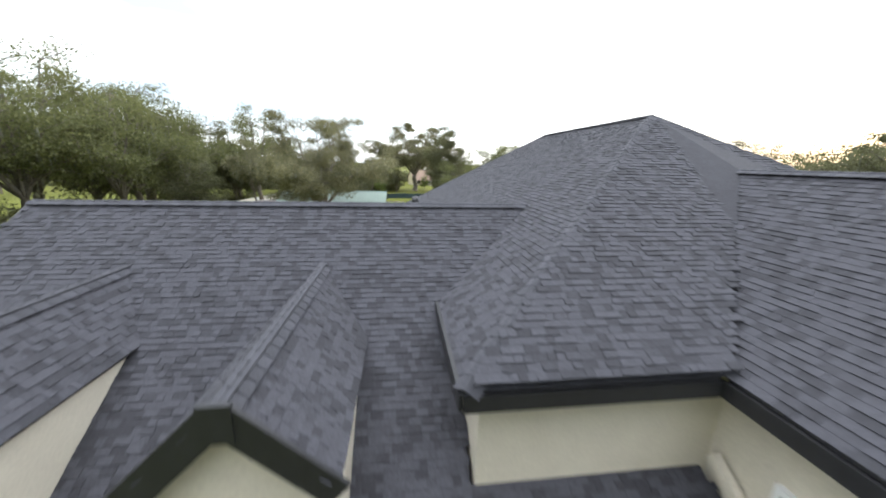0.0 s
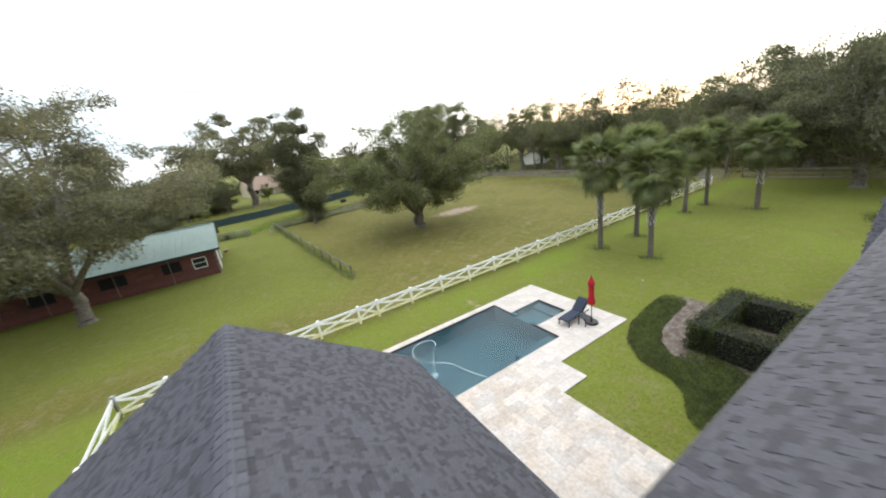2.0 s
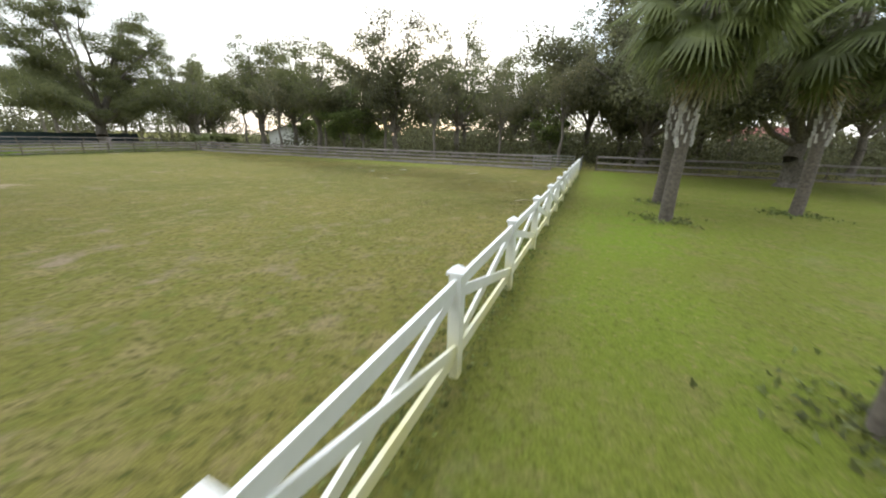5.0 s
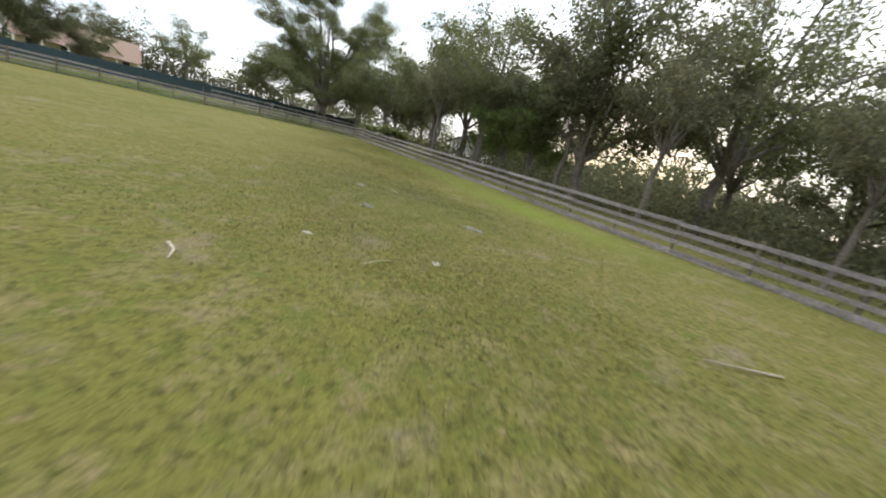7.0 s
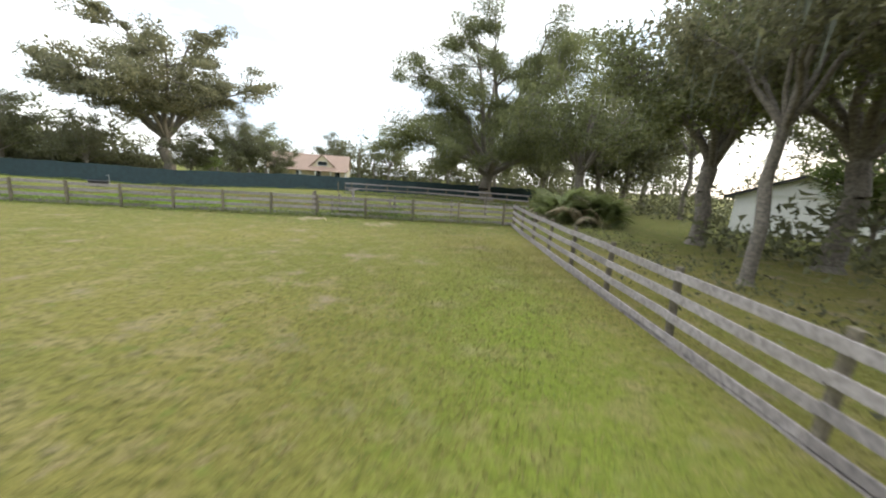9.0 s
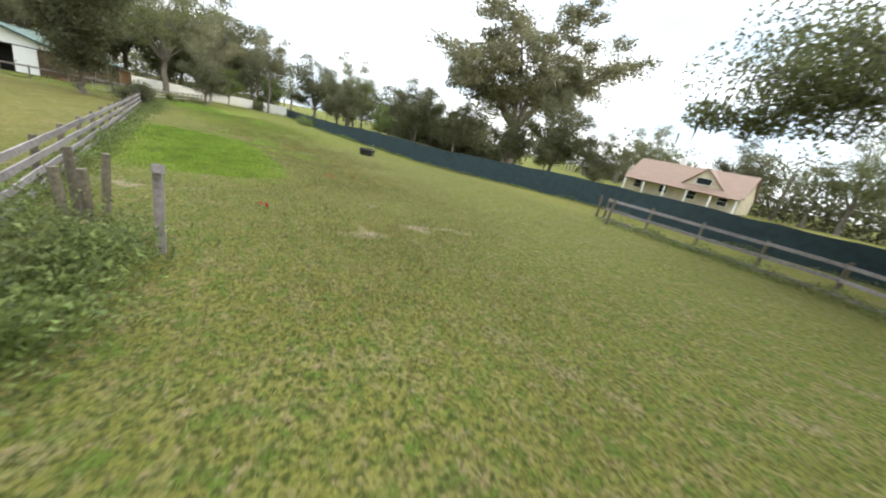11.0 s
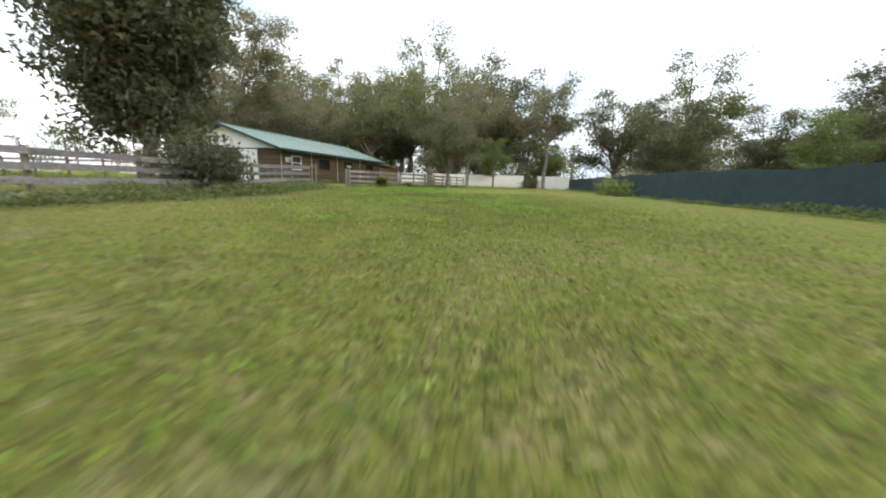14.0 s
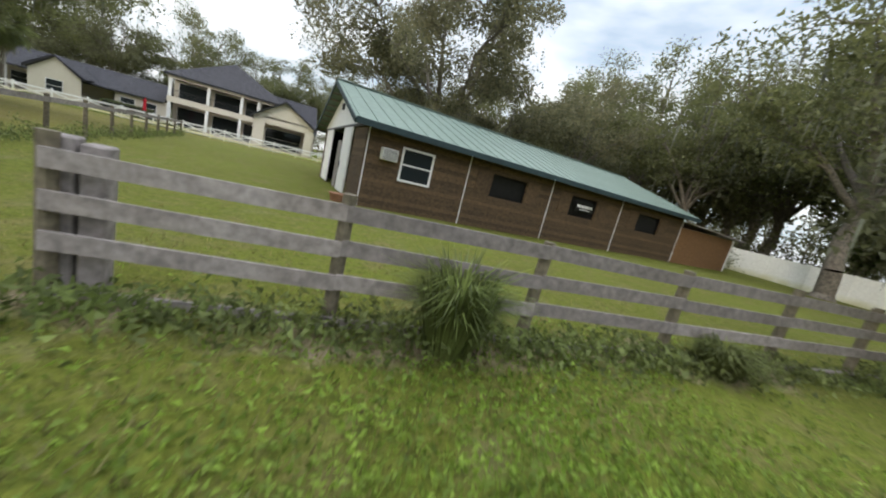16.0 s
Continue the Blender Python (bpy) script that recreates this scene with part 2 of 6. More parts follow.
# ---- building helpers ----
def mesh_of(name, verts, faces, material, smooth=False):
    """A mesh from arrays of points and of equally long faces."""
    verts, faces = np.asarray(verts, np.float32).reshape(-1, 3), np.asarray(faces, np.int32)
    me, k = bpy.data.meshes.new(name), faces.shape[1]
    me.vertices.add(len(verts))
    me.vertices.foreach_set("co", verts.ravel())
    me.loops.add(faces.size)
    me.loops.foreach_set("vertex_index", faces.ravel())
    me.polygons.add(len(faces))
    me.polygons.foreach_set("loop_start", np.arange(len(faces), dtype=np.int32) * k)
    me.update(calc_edges=True)
    if not smooth:
        me.shade_flat()
    me.materials.append(material)
    return me


def child(name, me, parent, m=None, label=""):
    ob = new(name, me)
    ob.parent = parent
    if m is not None:
        ob.matrix_basis = m
    return tagged(ob, label)


def to_mesh(name, bm, material):
    me = bpy.data.meshes.new(name)
    bm.normal_update()
    bm.to_mesh(me)
    bm.free()
    me.materials.append(material)
    return me


def part(name, bm, material, parent, label="", m=None):
    return child(name, to_mesh(name, bm, material), parent, m, label)


def thing(name, x, y, z, label, category, group="", rz=0.0, kind=""):
    ob = new(name)
    ob.matrix_basis = pose(x, y, z, 0, 0, rz)
    ob.empty_display_size = 0.2
    return tagged(ob, label, category, group, kind)


def add_box(bm, lo, hi, m=None, bevel=0.0):
    c = [(a + b) / 2 for a, b in zip(lo, hi)]
    s = [abs(b - a) for a, b in zip(lo, hi)]
    made = bmesh.ops.create_cube(bm, size=1, matrix=(m or Matrix()) @ Matrix.Translation(c) @ Matrix.Diagonal((*s, 1)))
    if bevel:
        edges = list({e for v in made["verts"] for e in v.link_edges})
        bmesh.ops.bevel(bm, geom=edges, offset=bevel, segments=1, affect="EDGES")
    return bm


def box(lo, hi, bevel=0.0, m=None):
    return add_box(bmesh.new(), lo, hi, m, bevel)


def beam(bm, a, b, w, h, bevel=0.0):
    """A board from a to b: w across, h in height."""
    a, b = Vector(a), Vector(b)
    d = b - a
    x = d.normalized()
    y = Vector((0, 0, 1)).cross(x)
    y = y.normalized() if y.length > 1e-4 else Vector((0, 1, 0))
    z = x.cross(y)
    m = Matrix((x, y, z)).transposed().to_4x4()
    m.translation = (a + b) / 2
    return add_box(bm, (-d.length / 2, -w / 2, -h / 2), (d.length / 2, w / 2, h / 2), m, bevel)


def board(a, b, w, h, bevel=0.0):
    return beam(bmesh.new(), a, b, w, h, bevel)


def rod(bm, a, b, r, r2=None, sides=10):
    a, b = Vector(a), Vector(b)
    d = b - a
    m = Matrix.Translation((a + b) / 2) @ d.to_track_quat("Z", "Y").to_matrix().to_4x4()
    bmesh.ops.create_cone(bm, cap_ends=True, segments=sides, radius1=r, radius2=r if r2 is None else r2, depth=d.length, matrix=m)
    return bm


def prism(bm, pts, thick):
    """A slab under a flat polygon, thick metres down its normal."""
    pts = [Vector(p) for p in pts]
    nrm = (pts[1] - pts[0]).cross(pts[2] - pts[0]).normalized()
    if nrm.z < 0:
        pts.reverse()
        nrm = -nrm
    top = [bm.verts.new(p) for p in pts]
    low = [bm.verts.new(p - nrm * thick) for p in pts]
    bm.faces.new(top)
    bm.faces.new(low[::-1])
    for i in range(len(pts)):
        j = (i + 1) % len(pts)
        bm.faces.new((top[j], top[i], low[i], low[j]))
    return bm


def smooth_step(v, a, b):
    t = np.clip((np.asarray(v, float) - a) / (b - a), 0, 1)
    return t * t * (3 - 2 * t)


def ground_z(x, y):
    """The lie of the land: level round the house, a shade lower in the pasture, a hollow in the north lane."""
    x, y = np.asarray(x, float), np.asarray(y, float)
    pasture = -0.12 * smooth_step(y, 0.3, 3) * smooth_step(x, 0, 6)
    hollow = -0.38 * np.exp(-(((x - 17) / 9) ** 2)) * smooth_step(y, 47, 53)
    return pasture * (1 - smooth_step(y, 46, 53)) + hollow


def gz(x, y):
    return float(ground_z(x, y))


def lush_at(x, y):
    """Where the lane grass grows thick and bright green."""
    x, y = np.asarray(x, float), np.asarray(y, float)
    a = ((x - 28.5) / 7.5) ** 4 + ((y - 50.2 - 0.17 * (x - 28)) / 3.3) ** 4
    b = ((x + 10) / 9) ** 2 + ((y - 49.2 + 0.05 * (x + 7)) / 5.5) ** 2
    return np.maximum(0.95 * np.exp(-a), 0.85 * np.exp(-b))


# ---- ground ----
def ground():
    def axis(lo, hi, step):
        mid = np.arange(lo, hi + 0.01, step)
        far = np.array([4, 10, 20, 40, 80, 160, 320, 640, 1280, 2400.0])
        return np.concatenate([lo - far[::-1], mid, hi + far])
    xs, ys = axis(-50, 66, 0.8), axis(-50, 92, 0.8)
    xs, ys = np.sort(np.append(xs, (-5.95, 8.35))), np.sort(np.append(ys, (-9.45, -4.3)))
    X, Y = np.meshgrid(xs, ys)
    # the pool is sunk through the lawn
    Z = ground_z(X, Y) + 0.02 * np.sin(X * 0.7) * np.cos(Y * 0.53 + X * 0.2)
    Z = np.where((X > -9) & (X < 11) & (Y > -17) & (Y < -2.5), -0.03, Z)
    nx, ny = len(xs), len(ys)
    idx = np.arange(nx * ny).reshape(ny, nx)
    cx, cy = (xs[:-1] + xs[1:]) / 2, (ys[:-1] + ys[1:]) / 2
    CX, CY = np.meshgrid(cx, cy)
    keep = ~((CX > -5.95) & (CX < 8.35) & (CY > -9.45) & (CY < -4.3))
    f = np.stack([idx[:-1, :-1], idx[:-1, 1:], idx[1:, 1:], idx[1:, :-1]], -1)[keep]
    me = mesh_of("ground", np.stack([X, Y, Z], -1).reshape(-1, 3), f, GRASS, True)
    yard = smooth_step(X, -13.6, -12.6) * (1 - smooth_step(Y, -0.8, 0.4)) * (1 - smooth_step(X, 50, 53))
    west = (1 - smooth_step(Y, 0.6, 2.5)) * (1 - smooth_step(X, -13.6, -12.6)) * smooth_step(X, -40.5, -38)
    lush = lush_at(X, Y)
    strip = 1.3 * np.exp(-((Y + 2.2) / 1.4) ** 2) + 0.5 * np.exp(-((X - 50) / 2.0) ** 2) * smooth_step(Y, 6, 14)
    barn_yard = 0.45 * (1 - smooth_step(X, -2, 4)) * smooth_step(Y, 2, 8) * (1 - smooth_step(Y, 46, 50))
    lawn = np.clip(np.maximum.reduce([yard * 0.55, west * 1.0, lush, yard * np.minimum(strip, 0.85), barn_yard, 0.65 * np.exp(-((X - 49.6) / 1.8) ** 2) * smooth_step(Y, 8, 16) * (1 - smooth_step(Y, 36, 44)), 0.16 * smooth_step(Y, 44, 50), 0.36 * smooth_step(Y, 44, 50) * (1 - smooth_step(X, 8, 24))]), 0, 1)
    bare = 0.9 * np.exp(-(((X - 22) / 5) ** 2) - ((Y - 23) / 2.5) ** 2)
    bare += 0.55 * np.exp(-(((X - 45) / 2) ** 2) - ((Y - 48) / 1.2) ** 2)
    for bx, by, br in ((41.2, 55.4, 1.1), (40.6, 57.2, 0.7), (40.6, 58.6, 0.75), (50.6, 49.0, 0.8), (52.2, 51.9, 0.7), (34.3, 57.4, 0.8), (33.9, 55.1, 0.6), (41.3, 48.4, 1.3), (38.0, 49.6, 1.3), (0.44, 52.44, 0.55), (28.8, 55.9, 0.9), (27.8, 57.0, 0.6), (7.2, 54.0, 0.6)):
        bare += 0.6 * np.exp(-((X - bx) ** 2 + (Y - by) ** 2) / br ** 2)
    bare += 0.75 * np.exp(-((Y - 42.9 + 0.18 * (X + 4.8)) / 0.6) ** 2) * smooth_step(X, -15, -12) * (1 - smooth_step(X, -5, -3))
    bare += 0.8 * np.exp(-((X - 5.2) ** 2 + (Y + 3.2) ** 2) / 0.5)
    rough = smooth_step(Y, 44, 49) * (1 - smooth_step(Y, 66, 74)) * (0.6 + 0.4 * smooth_step(X, 12, 26))
    rough += 0.5 * np.exp(-((X - 42.5) / 5) ** 2 - ((Y - 14) / 7) ** 2)
    for name, values in (("lawn", lawn), ("bare", np.clip(bare, 0, 1)), ("rough", rough)):
        me.attributes.new(name, "FLOAT", "POINT").data.foreach_set("value", values.ravel().astype(np.float32))
    return tagged(new("ground", me), "mown lawn and olive pasture grass with sandy patches", "ground", kind="structure")


GRASS = bpy.data.materials.new("grass")
GRASS.use_nodes = True
gn, gl = GRASS.node_tree.nodes, GRASS.node_tree.links
gb = gn["Principled BSDF"]
gb.inputs["Roughness"].default_value = 0.95
gb.inputs["Specular IOR Level"].default_value = 0.1
gpos = gn.new("ShaderNodeTexCoord").outputs["Object"]


def gnoise(scale, detail=4, rough=0.55):
    t = gn.new("ShaderNodeTexNoise")
    t.inputs["Scale"].default_value, t.inputs["Detail"].default_value, t.inputs["Roughness"].default_value = scale, detail, rough
    gl.new(gpos, t.inputs["Vector"])
    return t.outputs["Fac"]


def gmix(fac, a, b, lo=0.0, hi=1.0):
    r, m = gn.new("ShaderNodeMapRange"), gn.new("ShaderNodeMixRGB")
    r.inputs["From Min"].default_value, r.inputs["From Max"].default_value = lo, hi
    gl.new(fac, r.inputs["Value"])
    gl.new(r.outputs["Result"], m.inputs["Fac"])
    for socket, c in ((m.inputs["Color1"], a), (m.inputs["Color2"], b)):
        if isinstance(c, tuple):
            socket.default_value = (*c, 1)
        else:
            gl.new(c, socket)
    return m.outputs["Color"]


def gattr(name):
    a = gn.new("ShaderNodeAttribute")
    a.attribute_name = name
    return a.outputs["Fac"]


clump, tuft, fleck, wide = gnoise(1.6, 5), gnoise(9, 5, 0.65), gnoise(38, 4, 0.7), gnoise(0.16, 3)
pasture_col = gmix(wide, (0.16, 0.142, 0.038), (0.125, 0.124, 0.028), 0.38, 0.62)
pasture_col = gmix(clump, pasture_col, (0.2, 0.165, 0.07), 0.5, 0.7)
pasture_col = gmix(tuft, pasture_col, (0.062, 0.063, 0.016), 0.48, 0.68)
lawn_col = gmix(wide, (0.125, 0.19, 0.016), (0.14, 0.165, 0.026), 0.4, 0.65)
lawn_col = gmix(clump, lawn_col, (0.15, 0.155, 0.04), 0.5, 0.7)
lawn_col = gmix(tuft, lawn_col, (0.085, 0.115, 0.016), 0.52, 0.74)
spots = gnoise(0.75, 6, 0.7)
pasture_col = gmix(spots, pasture_col, (0.2, 0.158, 0.1), 0.56, 0.7)
# green tufts and brown thatch a hand to a pace across
green_tuft, thatch = gnoise(3.4, 3, 0.6), gnoise(5.2, 4, 0.65)
rough_col = gmix(green_tuft, pasture_col, (0.075, 0.105, 0.02), 0.5, 0.62)
rough_col = gmix(thatch, rough_col, (0.21, 0.15, 0.09), 0.54, 0.66)
rough_col = gmix(gnoise(14, 4, 0.6), rough_col, (0.032, 0.036, 0.011), 0.48, 0.62)
pasture_col = gmix(green_tuft, pasture_col, (0.105, 0.118, 0.025), 0.56, 0.72)
pasture_col = gmix(thatch, pasture_col, (0.19, 0.15, 0.07), 0.57, 0.72)
pasture_col = gmix(gattr("rough"), pasture_col, rough_col)
straw = gnoise(6.5, 4, 0.65)
lawn_col = gmix(straw, lawn_col, (0.2, 0.19, 0.06), 0.54, 0.68)
turf = gmix(gattr("lawn"), pasture_col, lawn_col)
sandmask = gn.new("ShaderNodeMath")
sandmask.operation = "MULTIPLY"
gl.new(gattr("bare"), sandmask.inputs[0])
gl.new(clump, sandmask.inputs[1])
turf = gmix(sandmask.outputs["Value"], turf, (0.33, 0.255, 0.19), 0.2, 0.36)
shade = gn.new("ShaderNodeMapRange")
shade.inputs["From Min"].default_value, shade.inputs["From Max"].default_value = 0.25, 0.75
shade.inputs["To Min"].default_value, shade.inputs["To Max"].default_value = 0.55, 1.42
gl.new(fleck, shade.inputs["Value"])
gsc = gn.new("ShaderNodeVectorMath")
gsc.operation = "SCALE"
gl.new(turf, gsc.inputs[0])
gl.new(shade.outputs["Result"], gsc.inputs["Scale"])
gl.new(gsc.outputs["Vector"], gb.inputs["Base Color"])
gbump = gn.new("ShaderNodeBump")
gbump.inputs["Strength"].default_value, gbump.inputs["Distance"].default_value = 0.9, 0.08
gl.new(tuft, gbump.inputs["Height"])
gl.new(gbump.outputs["Normal"], gb.inputs["Normal"])
ground()


# ---- the house ----
rng = np.random.default_rng(4)
HOUSE = thing("house", 0, -28, 0, "large cream stucco house with dark grey shingle roofs", "house")
HM = Matrix.Translation((0, 28, 0))
NEAR_SHINGLES = [0]


def inside(poly, p):
    """Which of the points p lie in the flat polygon."""
    hit = np.zeros(len(p), bool)
    for i in range(len(poly)):
        (x0, y0), (x1, y1) = poly[i], poly[i - 1]
        cross = (y0 > p[:, 1]) != (y1 > p[:, 1])
        t = (p[:, 1] - y0) / ((y1 - y0) if abs(y1 - y0) > 1e-9 else 1e-9)
        hit ^= cross & (p[:, 0] < x0 + t * (x1 - x0))
    return hit


def tab_mesh(w, e, th):
    v = [(-w / 2, 0, 0), (w / 2, 0, 0), (-w / 2, 0, th), (w / 2, 0, th), (w / 2, e, 0.004), (-w / 2, e, 0.004), (w / 2, e, -0.002), (-w / 2, e, -0.002)]
    return np.array(v), np.array([(2, 3, 4, 5), (0, 1, 3, 2), (0, 2, 5, 7), (3, 1, 6, 4)])


TABS = [mesh_of("shingle", *tab_mesh(w, 0.112, t), SHINGLE_TAB) for w in (0.1, 0.17) for t in (0.009, 0.02)]


def roof(pts, name="roof", thick=0.16, near=None, parent=None, m=None):
    """A roof slope: a slab with laid shingle tabs; those in the plan rectangle near are single objects."""
    pts = [Vector(p) for p in pts]
    parent = parent or HOUSE
    slab = part(name, prism(bmesh.new(), pts, thick), SHINGLE, parent, "dark grey asphalt shingle roof slope", m or HM)
    nrm = Vector((0, 0, 0))
    for i in range(len(pts)):
        nrm += pts[i].cross(pts[(i + 1) % len(pts)])
    nrm.normalize()
    nrm = nrm if nrm.z > 0 else -nrm
    u = Vector((0, 0, 1)).cross(nrm).normalized()
    v = nrm.cross(u)
    o = pts[0]
    flat = [((p - o).dot(u), (p - o).dot(v)) for p in pts]
    us, vs = [a for a, _ in flat], [b for _, b in flat]
    rows = []
    for r in range(int((max(vs) - min(vs)) / 0.106)):
        a = min(us) - rng.uniform(0, 0.3)
        while a < max(us):
            k = int(rng.integers(2))
            w = (0.1, 0.17)[k]
            rows.append((a + w / 2, min(vs) + r * 0.106, k, int(rng.integers(2))))
            a += w + (0.006 if rng.random() < 0.5 else 0.0)
    rows = np.array(rows)
    rows = rows[inside(flat, rows[:, :2] + (0, 0.07))]
    frame_m = np.array([tuple(u), tuple(v), tuple(nrm)])
    verts, faces, n = [], [], 0
    for a, b, k, t in rows:
        at = o + u * a + v * b + nrm * 0.004
        if near and near[0] < at.x < near[1] and near[2] < at.y < near[3] and NEAR_SHINGLES[0] < 300:
            NEAR_SHINGLES[0] += 1
            mm = Matrix((u, v, nrm)).transposed().to_4x4()
            mm.translation = at
            child("shingle", TABS[int(k) * 2 + int(t)], slab, mm)
            continue
        tv, tf = tab_mesh((0.1, 0.17)[int(k)], 0.112, (0.009, 0.02)[int(t)])
        verts.append(tv @ frame_m + np.array(at))
        faces.append(tf + n)
        n += 8
    if verts:
        tagged(child("shingle_field", mesh_of("shingle_field", np.concatenate(verts), np.concatenate(faces), SHINGLE), slab), kind="stuff")
    return slab


CAPS = {}


def ridge(a, b, drop=0.45, w=0.17, parent=None, m=None):
    """A ridge or hip: a strip with overlapping cap shingles on it."""
    a, b = Vector(a), Vector(b)
    d = (b - a).normalized()
    side = d.cross(Vector((0, 0, 1))).normalized()
    up = side.cross(d)
    strip = part("ridge", board(a + up * 0.005, b + up * 0.005, 0.12, 0.03), CAP, parent or HOUSE, "lapped grey cap shingles", m or HM)
    key = (drop, w)
    if key not in CAPS:
        v = [(y, s * w, h - abs(s) * w * drop) for y, h in ((0, 0.04), (0.26, 0.026)) for s in (-1, 0, 1)] + [(0, s * w, 0.02 - abs(s) * w * drop) for s in (-1, 0, 1)]
        CAPS[key] = mesh_of("ridge_cap", v, [(0, 1, 4, 3), (1, 2, 5, 4), (6, 7, 1, 0), (7, 8, 2, 1)], CAP)
    turn = Matrix((d, -side, up)).transposed().to_4x4()
    for k in range(int((b - a).length / 0.2)):
        child("ridge_cap", CAPS[key], strip, Matrix.Translation(a + d * (k * 0.2)) @ turn)


def fascia(a, b, h=0.2, parent=None):
    part("fascia", board(a, b, 0.05, h), TRIM, parent or HOUSE, "black painted fascia", HM)


def wall(lo, hi, material=STUCCO, name="wall"):
    return part(name, box(lo, hi), material, HOUSE, "", HM)


def wslope(x):
    return 7.0 + 0.625 * (x + 6.95)


TOP = wslope(1.0)
pn, ps = (1.0, -27.3, TOP), (1.0, -34.2, TOP)
roof([(x, y, wslope(x)) for x, y in ((1.0, -34.2), (1.0, -27.3), (-6.95, -18.85), (-6.95, -11.3), (-11.4, -11.3), (-11.4, -27.2), (-2.63, -35.3), (-5.0, -37.6), (-5.0, -40.1))])
roof([ps, (-5.0, -40.1, 8.28), (-1.9, -40.1, 8.28), (1.3, -36.75, 10.6), (4.5, -40.1, 8.28), (6.6, -40.1, 8.28)])
roof([ps, pn, (8.6, -18.75, 7.02), (8.6, -38.0, 7.02), (6.7, -40.1, 8.3)])
roof([pn, (-6.95, -18.75, 7.02), (8.6, -18.75, 7.02)])
roof([(-6.95, -11.3, 6.98), (-6.95, -19.6, 6.98), (-2.8, -19.6, 4.1), (-2.8, -11.3, 4.1)])
roof([(1.3, -36.75, 10.6), (1.3, -52, 10.6), (-1.9, -52, 8.28), (-1.9, -40.1, 8.28)])
roof([(1.3, -36.75, 10.6), (1.3, -52, 10.6), (4.5, -52, 8.28), (4.5, -40.1, 8.28)])
roof([(-2.63, -35.3, 9.7), (-13, -35.3, 9.7), (-13, -43.4, 4.27), (-1.6, -43.4, 4.27), (-1.6, -39.8, 6.68), (-4.8, -39.8, 6.68), (-4.8, -37.4, 8.29)], near=(-9.0, -4.0, -36.6, -35.3))
roof([(-2.63, -35.3, 9.7), (-13, -35.3, 9.7), (-13, -27.2, 4.06), (-11.4, -27.2, 4.06)])
for a, b in ((pn, ps), (ps, (-5.0, -40.1, 8.28)), (pn, (-6.9, -18.8, 7.03)), (pn, (8.6, -18.75, 7.02)), (ps, (6.6, -40.1, 8.28)), ((-6.95, -11.3, 6.98), (-6.95, -19.3, 6.98)),
             ((-2.65, -35.3, 9.7), (-13, -35.3, 9.7)), ((1.3, -36.8, 10.6), (1.3, -52, 10.6))):
    ridge(b, a)
for a, b in (((-5.0, -40.12, 8.14), (-1.9, -40.12, 8.14)), ((-5.03, -40.1, 8.14), (-5.03, -37.5, 8.14)), ((-1.92, -40.1, 8.14), (-1.92, -52, 8.14)), ((-7.0, -18.72, 6.9), (8.6, -18.72, 6.9)),
             ((8.62, -18.75, 6.9), (8.62, -38, 6.9)), ((-11.43, -11.3, 3.95), (-11.43, -27.2, 3.95)), ((-2.78, -11.3, 3.98), (-2.78, -18.75, 3.98)), ((-11.4, -11.27, 3.96), (-6.95, -11.27, 6.87)),
             ((-2.8, -11.27, 3.98), (-6.95, -11.27, 6.87)), ((-13.03, -35.3, 9.58), (-13.03, -43.4, 4.15)), ((-13.03, -35.3, 9.58), (-13.03, -27.3, 3.95))):
    fascia(a, b)


def gable_wall(x0, x1, y, z0, z1, ztop, depth=0.2, material=STUCCO):
    """A wall with a gable: along x, at y."""
    bm = bmesh.new()
    pts = [(x0, y, z0), (x1, y, z0), (x1, y, z1), ((x0 + x1) / 2, y, ztop), (x0, y, z1)]
    a = [bm.verts.new(p) for p in pts]
    b = [bm.verts.new((p[0], p[1] - depth, p[2])) for p in pts]
    bm.faces.new(a[::-1])
    bm.faces.new(b)
    for i in range(5):
        j = (i + 1) % 5
        bm.faces.new((a[i], a[j], b[j], b[i]))
    return bm


def window(x, y, z, w, h, parent=HOUSE, m=None, turn=0.0, bars=1):
    """A window on a wall that faces +y (turn: degrees about z), centred at x, y, with its sill at z."""
    at = (m or HM) @ pose(x, y, z, 0, 0, turn)
    bm = bmesh.new()
    for lo, hi in (((-w / 2 - 0.07, -0.02, -0.07), (w / 2 + 0.07, 0.06, 0)), ((-w / 2 - 0.07, -0.02, h), (w / 2 + 0.07, 0.06, h + 0.07)),
                   ((-w / 2 - 0.07, -0.02, 0), (-w / 2, 0.06, h)), ((w / 2, -0.02, 0), (w / 2 + 0.07, 0.06, h))):
        add_box(bm, lo, hi)
    for i in range(bars):
        zc = h * (i + 1) / (bars + 1)
        add_box(bm, (-w / 2, 0, zc - 0.025), (w / 2, 0.05, zc + 0.025))
    win = part("window", bm, WHITE, parent, "white window frame", at)
    part("pane", box((-w / 2, 0.0, 0), (w / 2, 0.02, h)), GLASS, win, "dark reflecting glass")


# walls of the south blocks
wall((-4.75, -39.8, 4.5), (-1.5, -39.55, 8.15))
wall((-4.75, -39.55, 4.5), (-4.5, -37.0, 8.15))
wall((-1.5, -52, 2.5), (-1.25, -39.8, 8.15))
window(-1.52, -41.5, 5.5, 1.6, 1.7, turn=90)
part("downpipe", board((-1.62, -39.95, 7.0), (-1.62, -41.6, 5.9), 0.12, 0.14), STUCCO, HOUSE, "cream rain pipe", HM)
wall((4.0, -51.8, 0), (4.2, -39.8, 8.15))
wall((-1.25, -51.8, 2.5), (4.0, -51.6, 8.15))
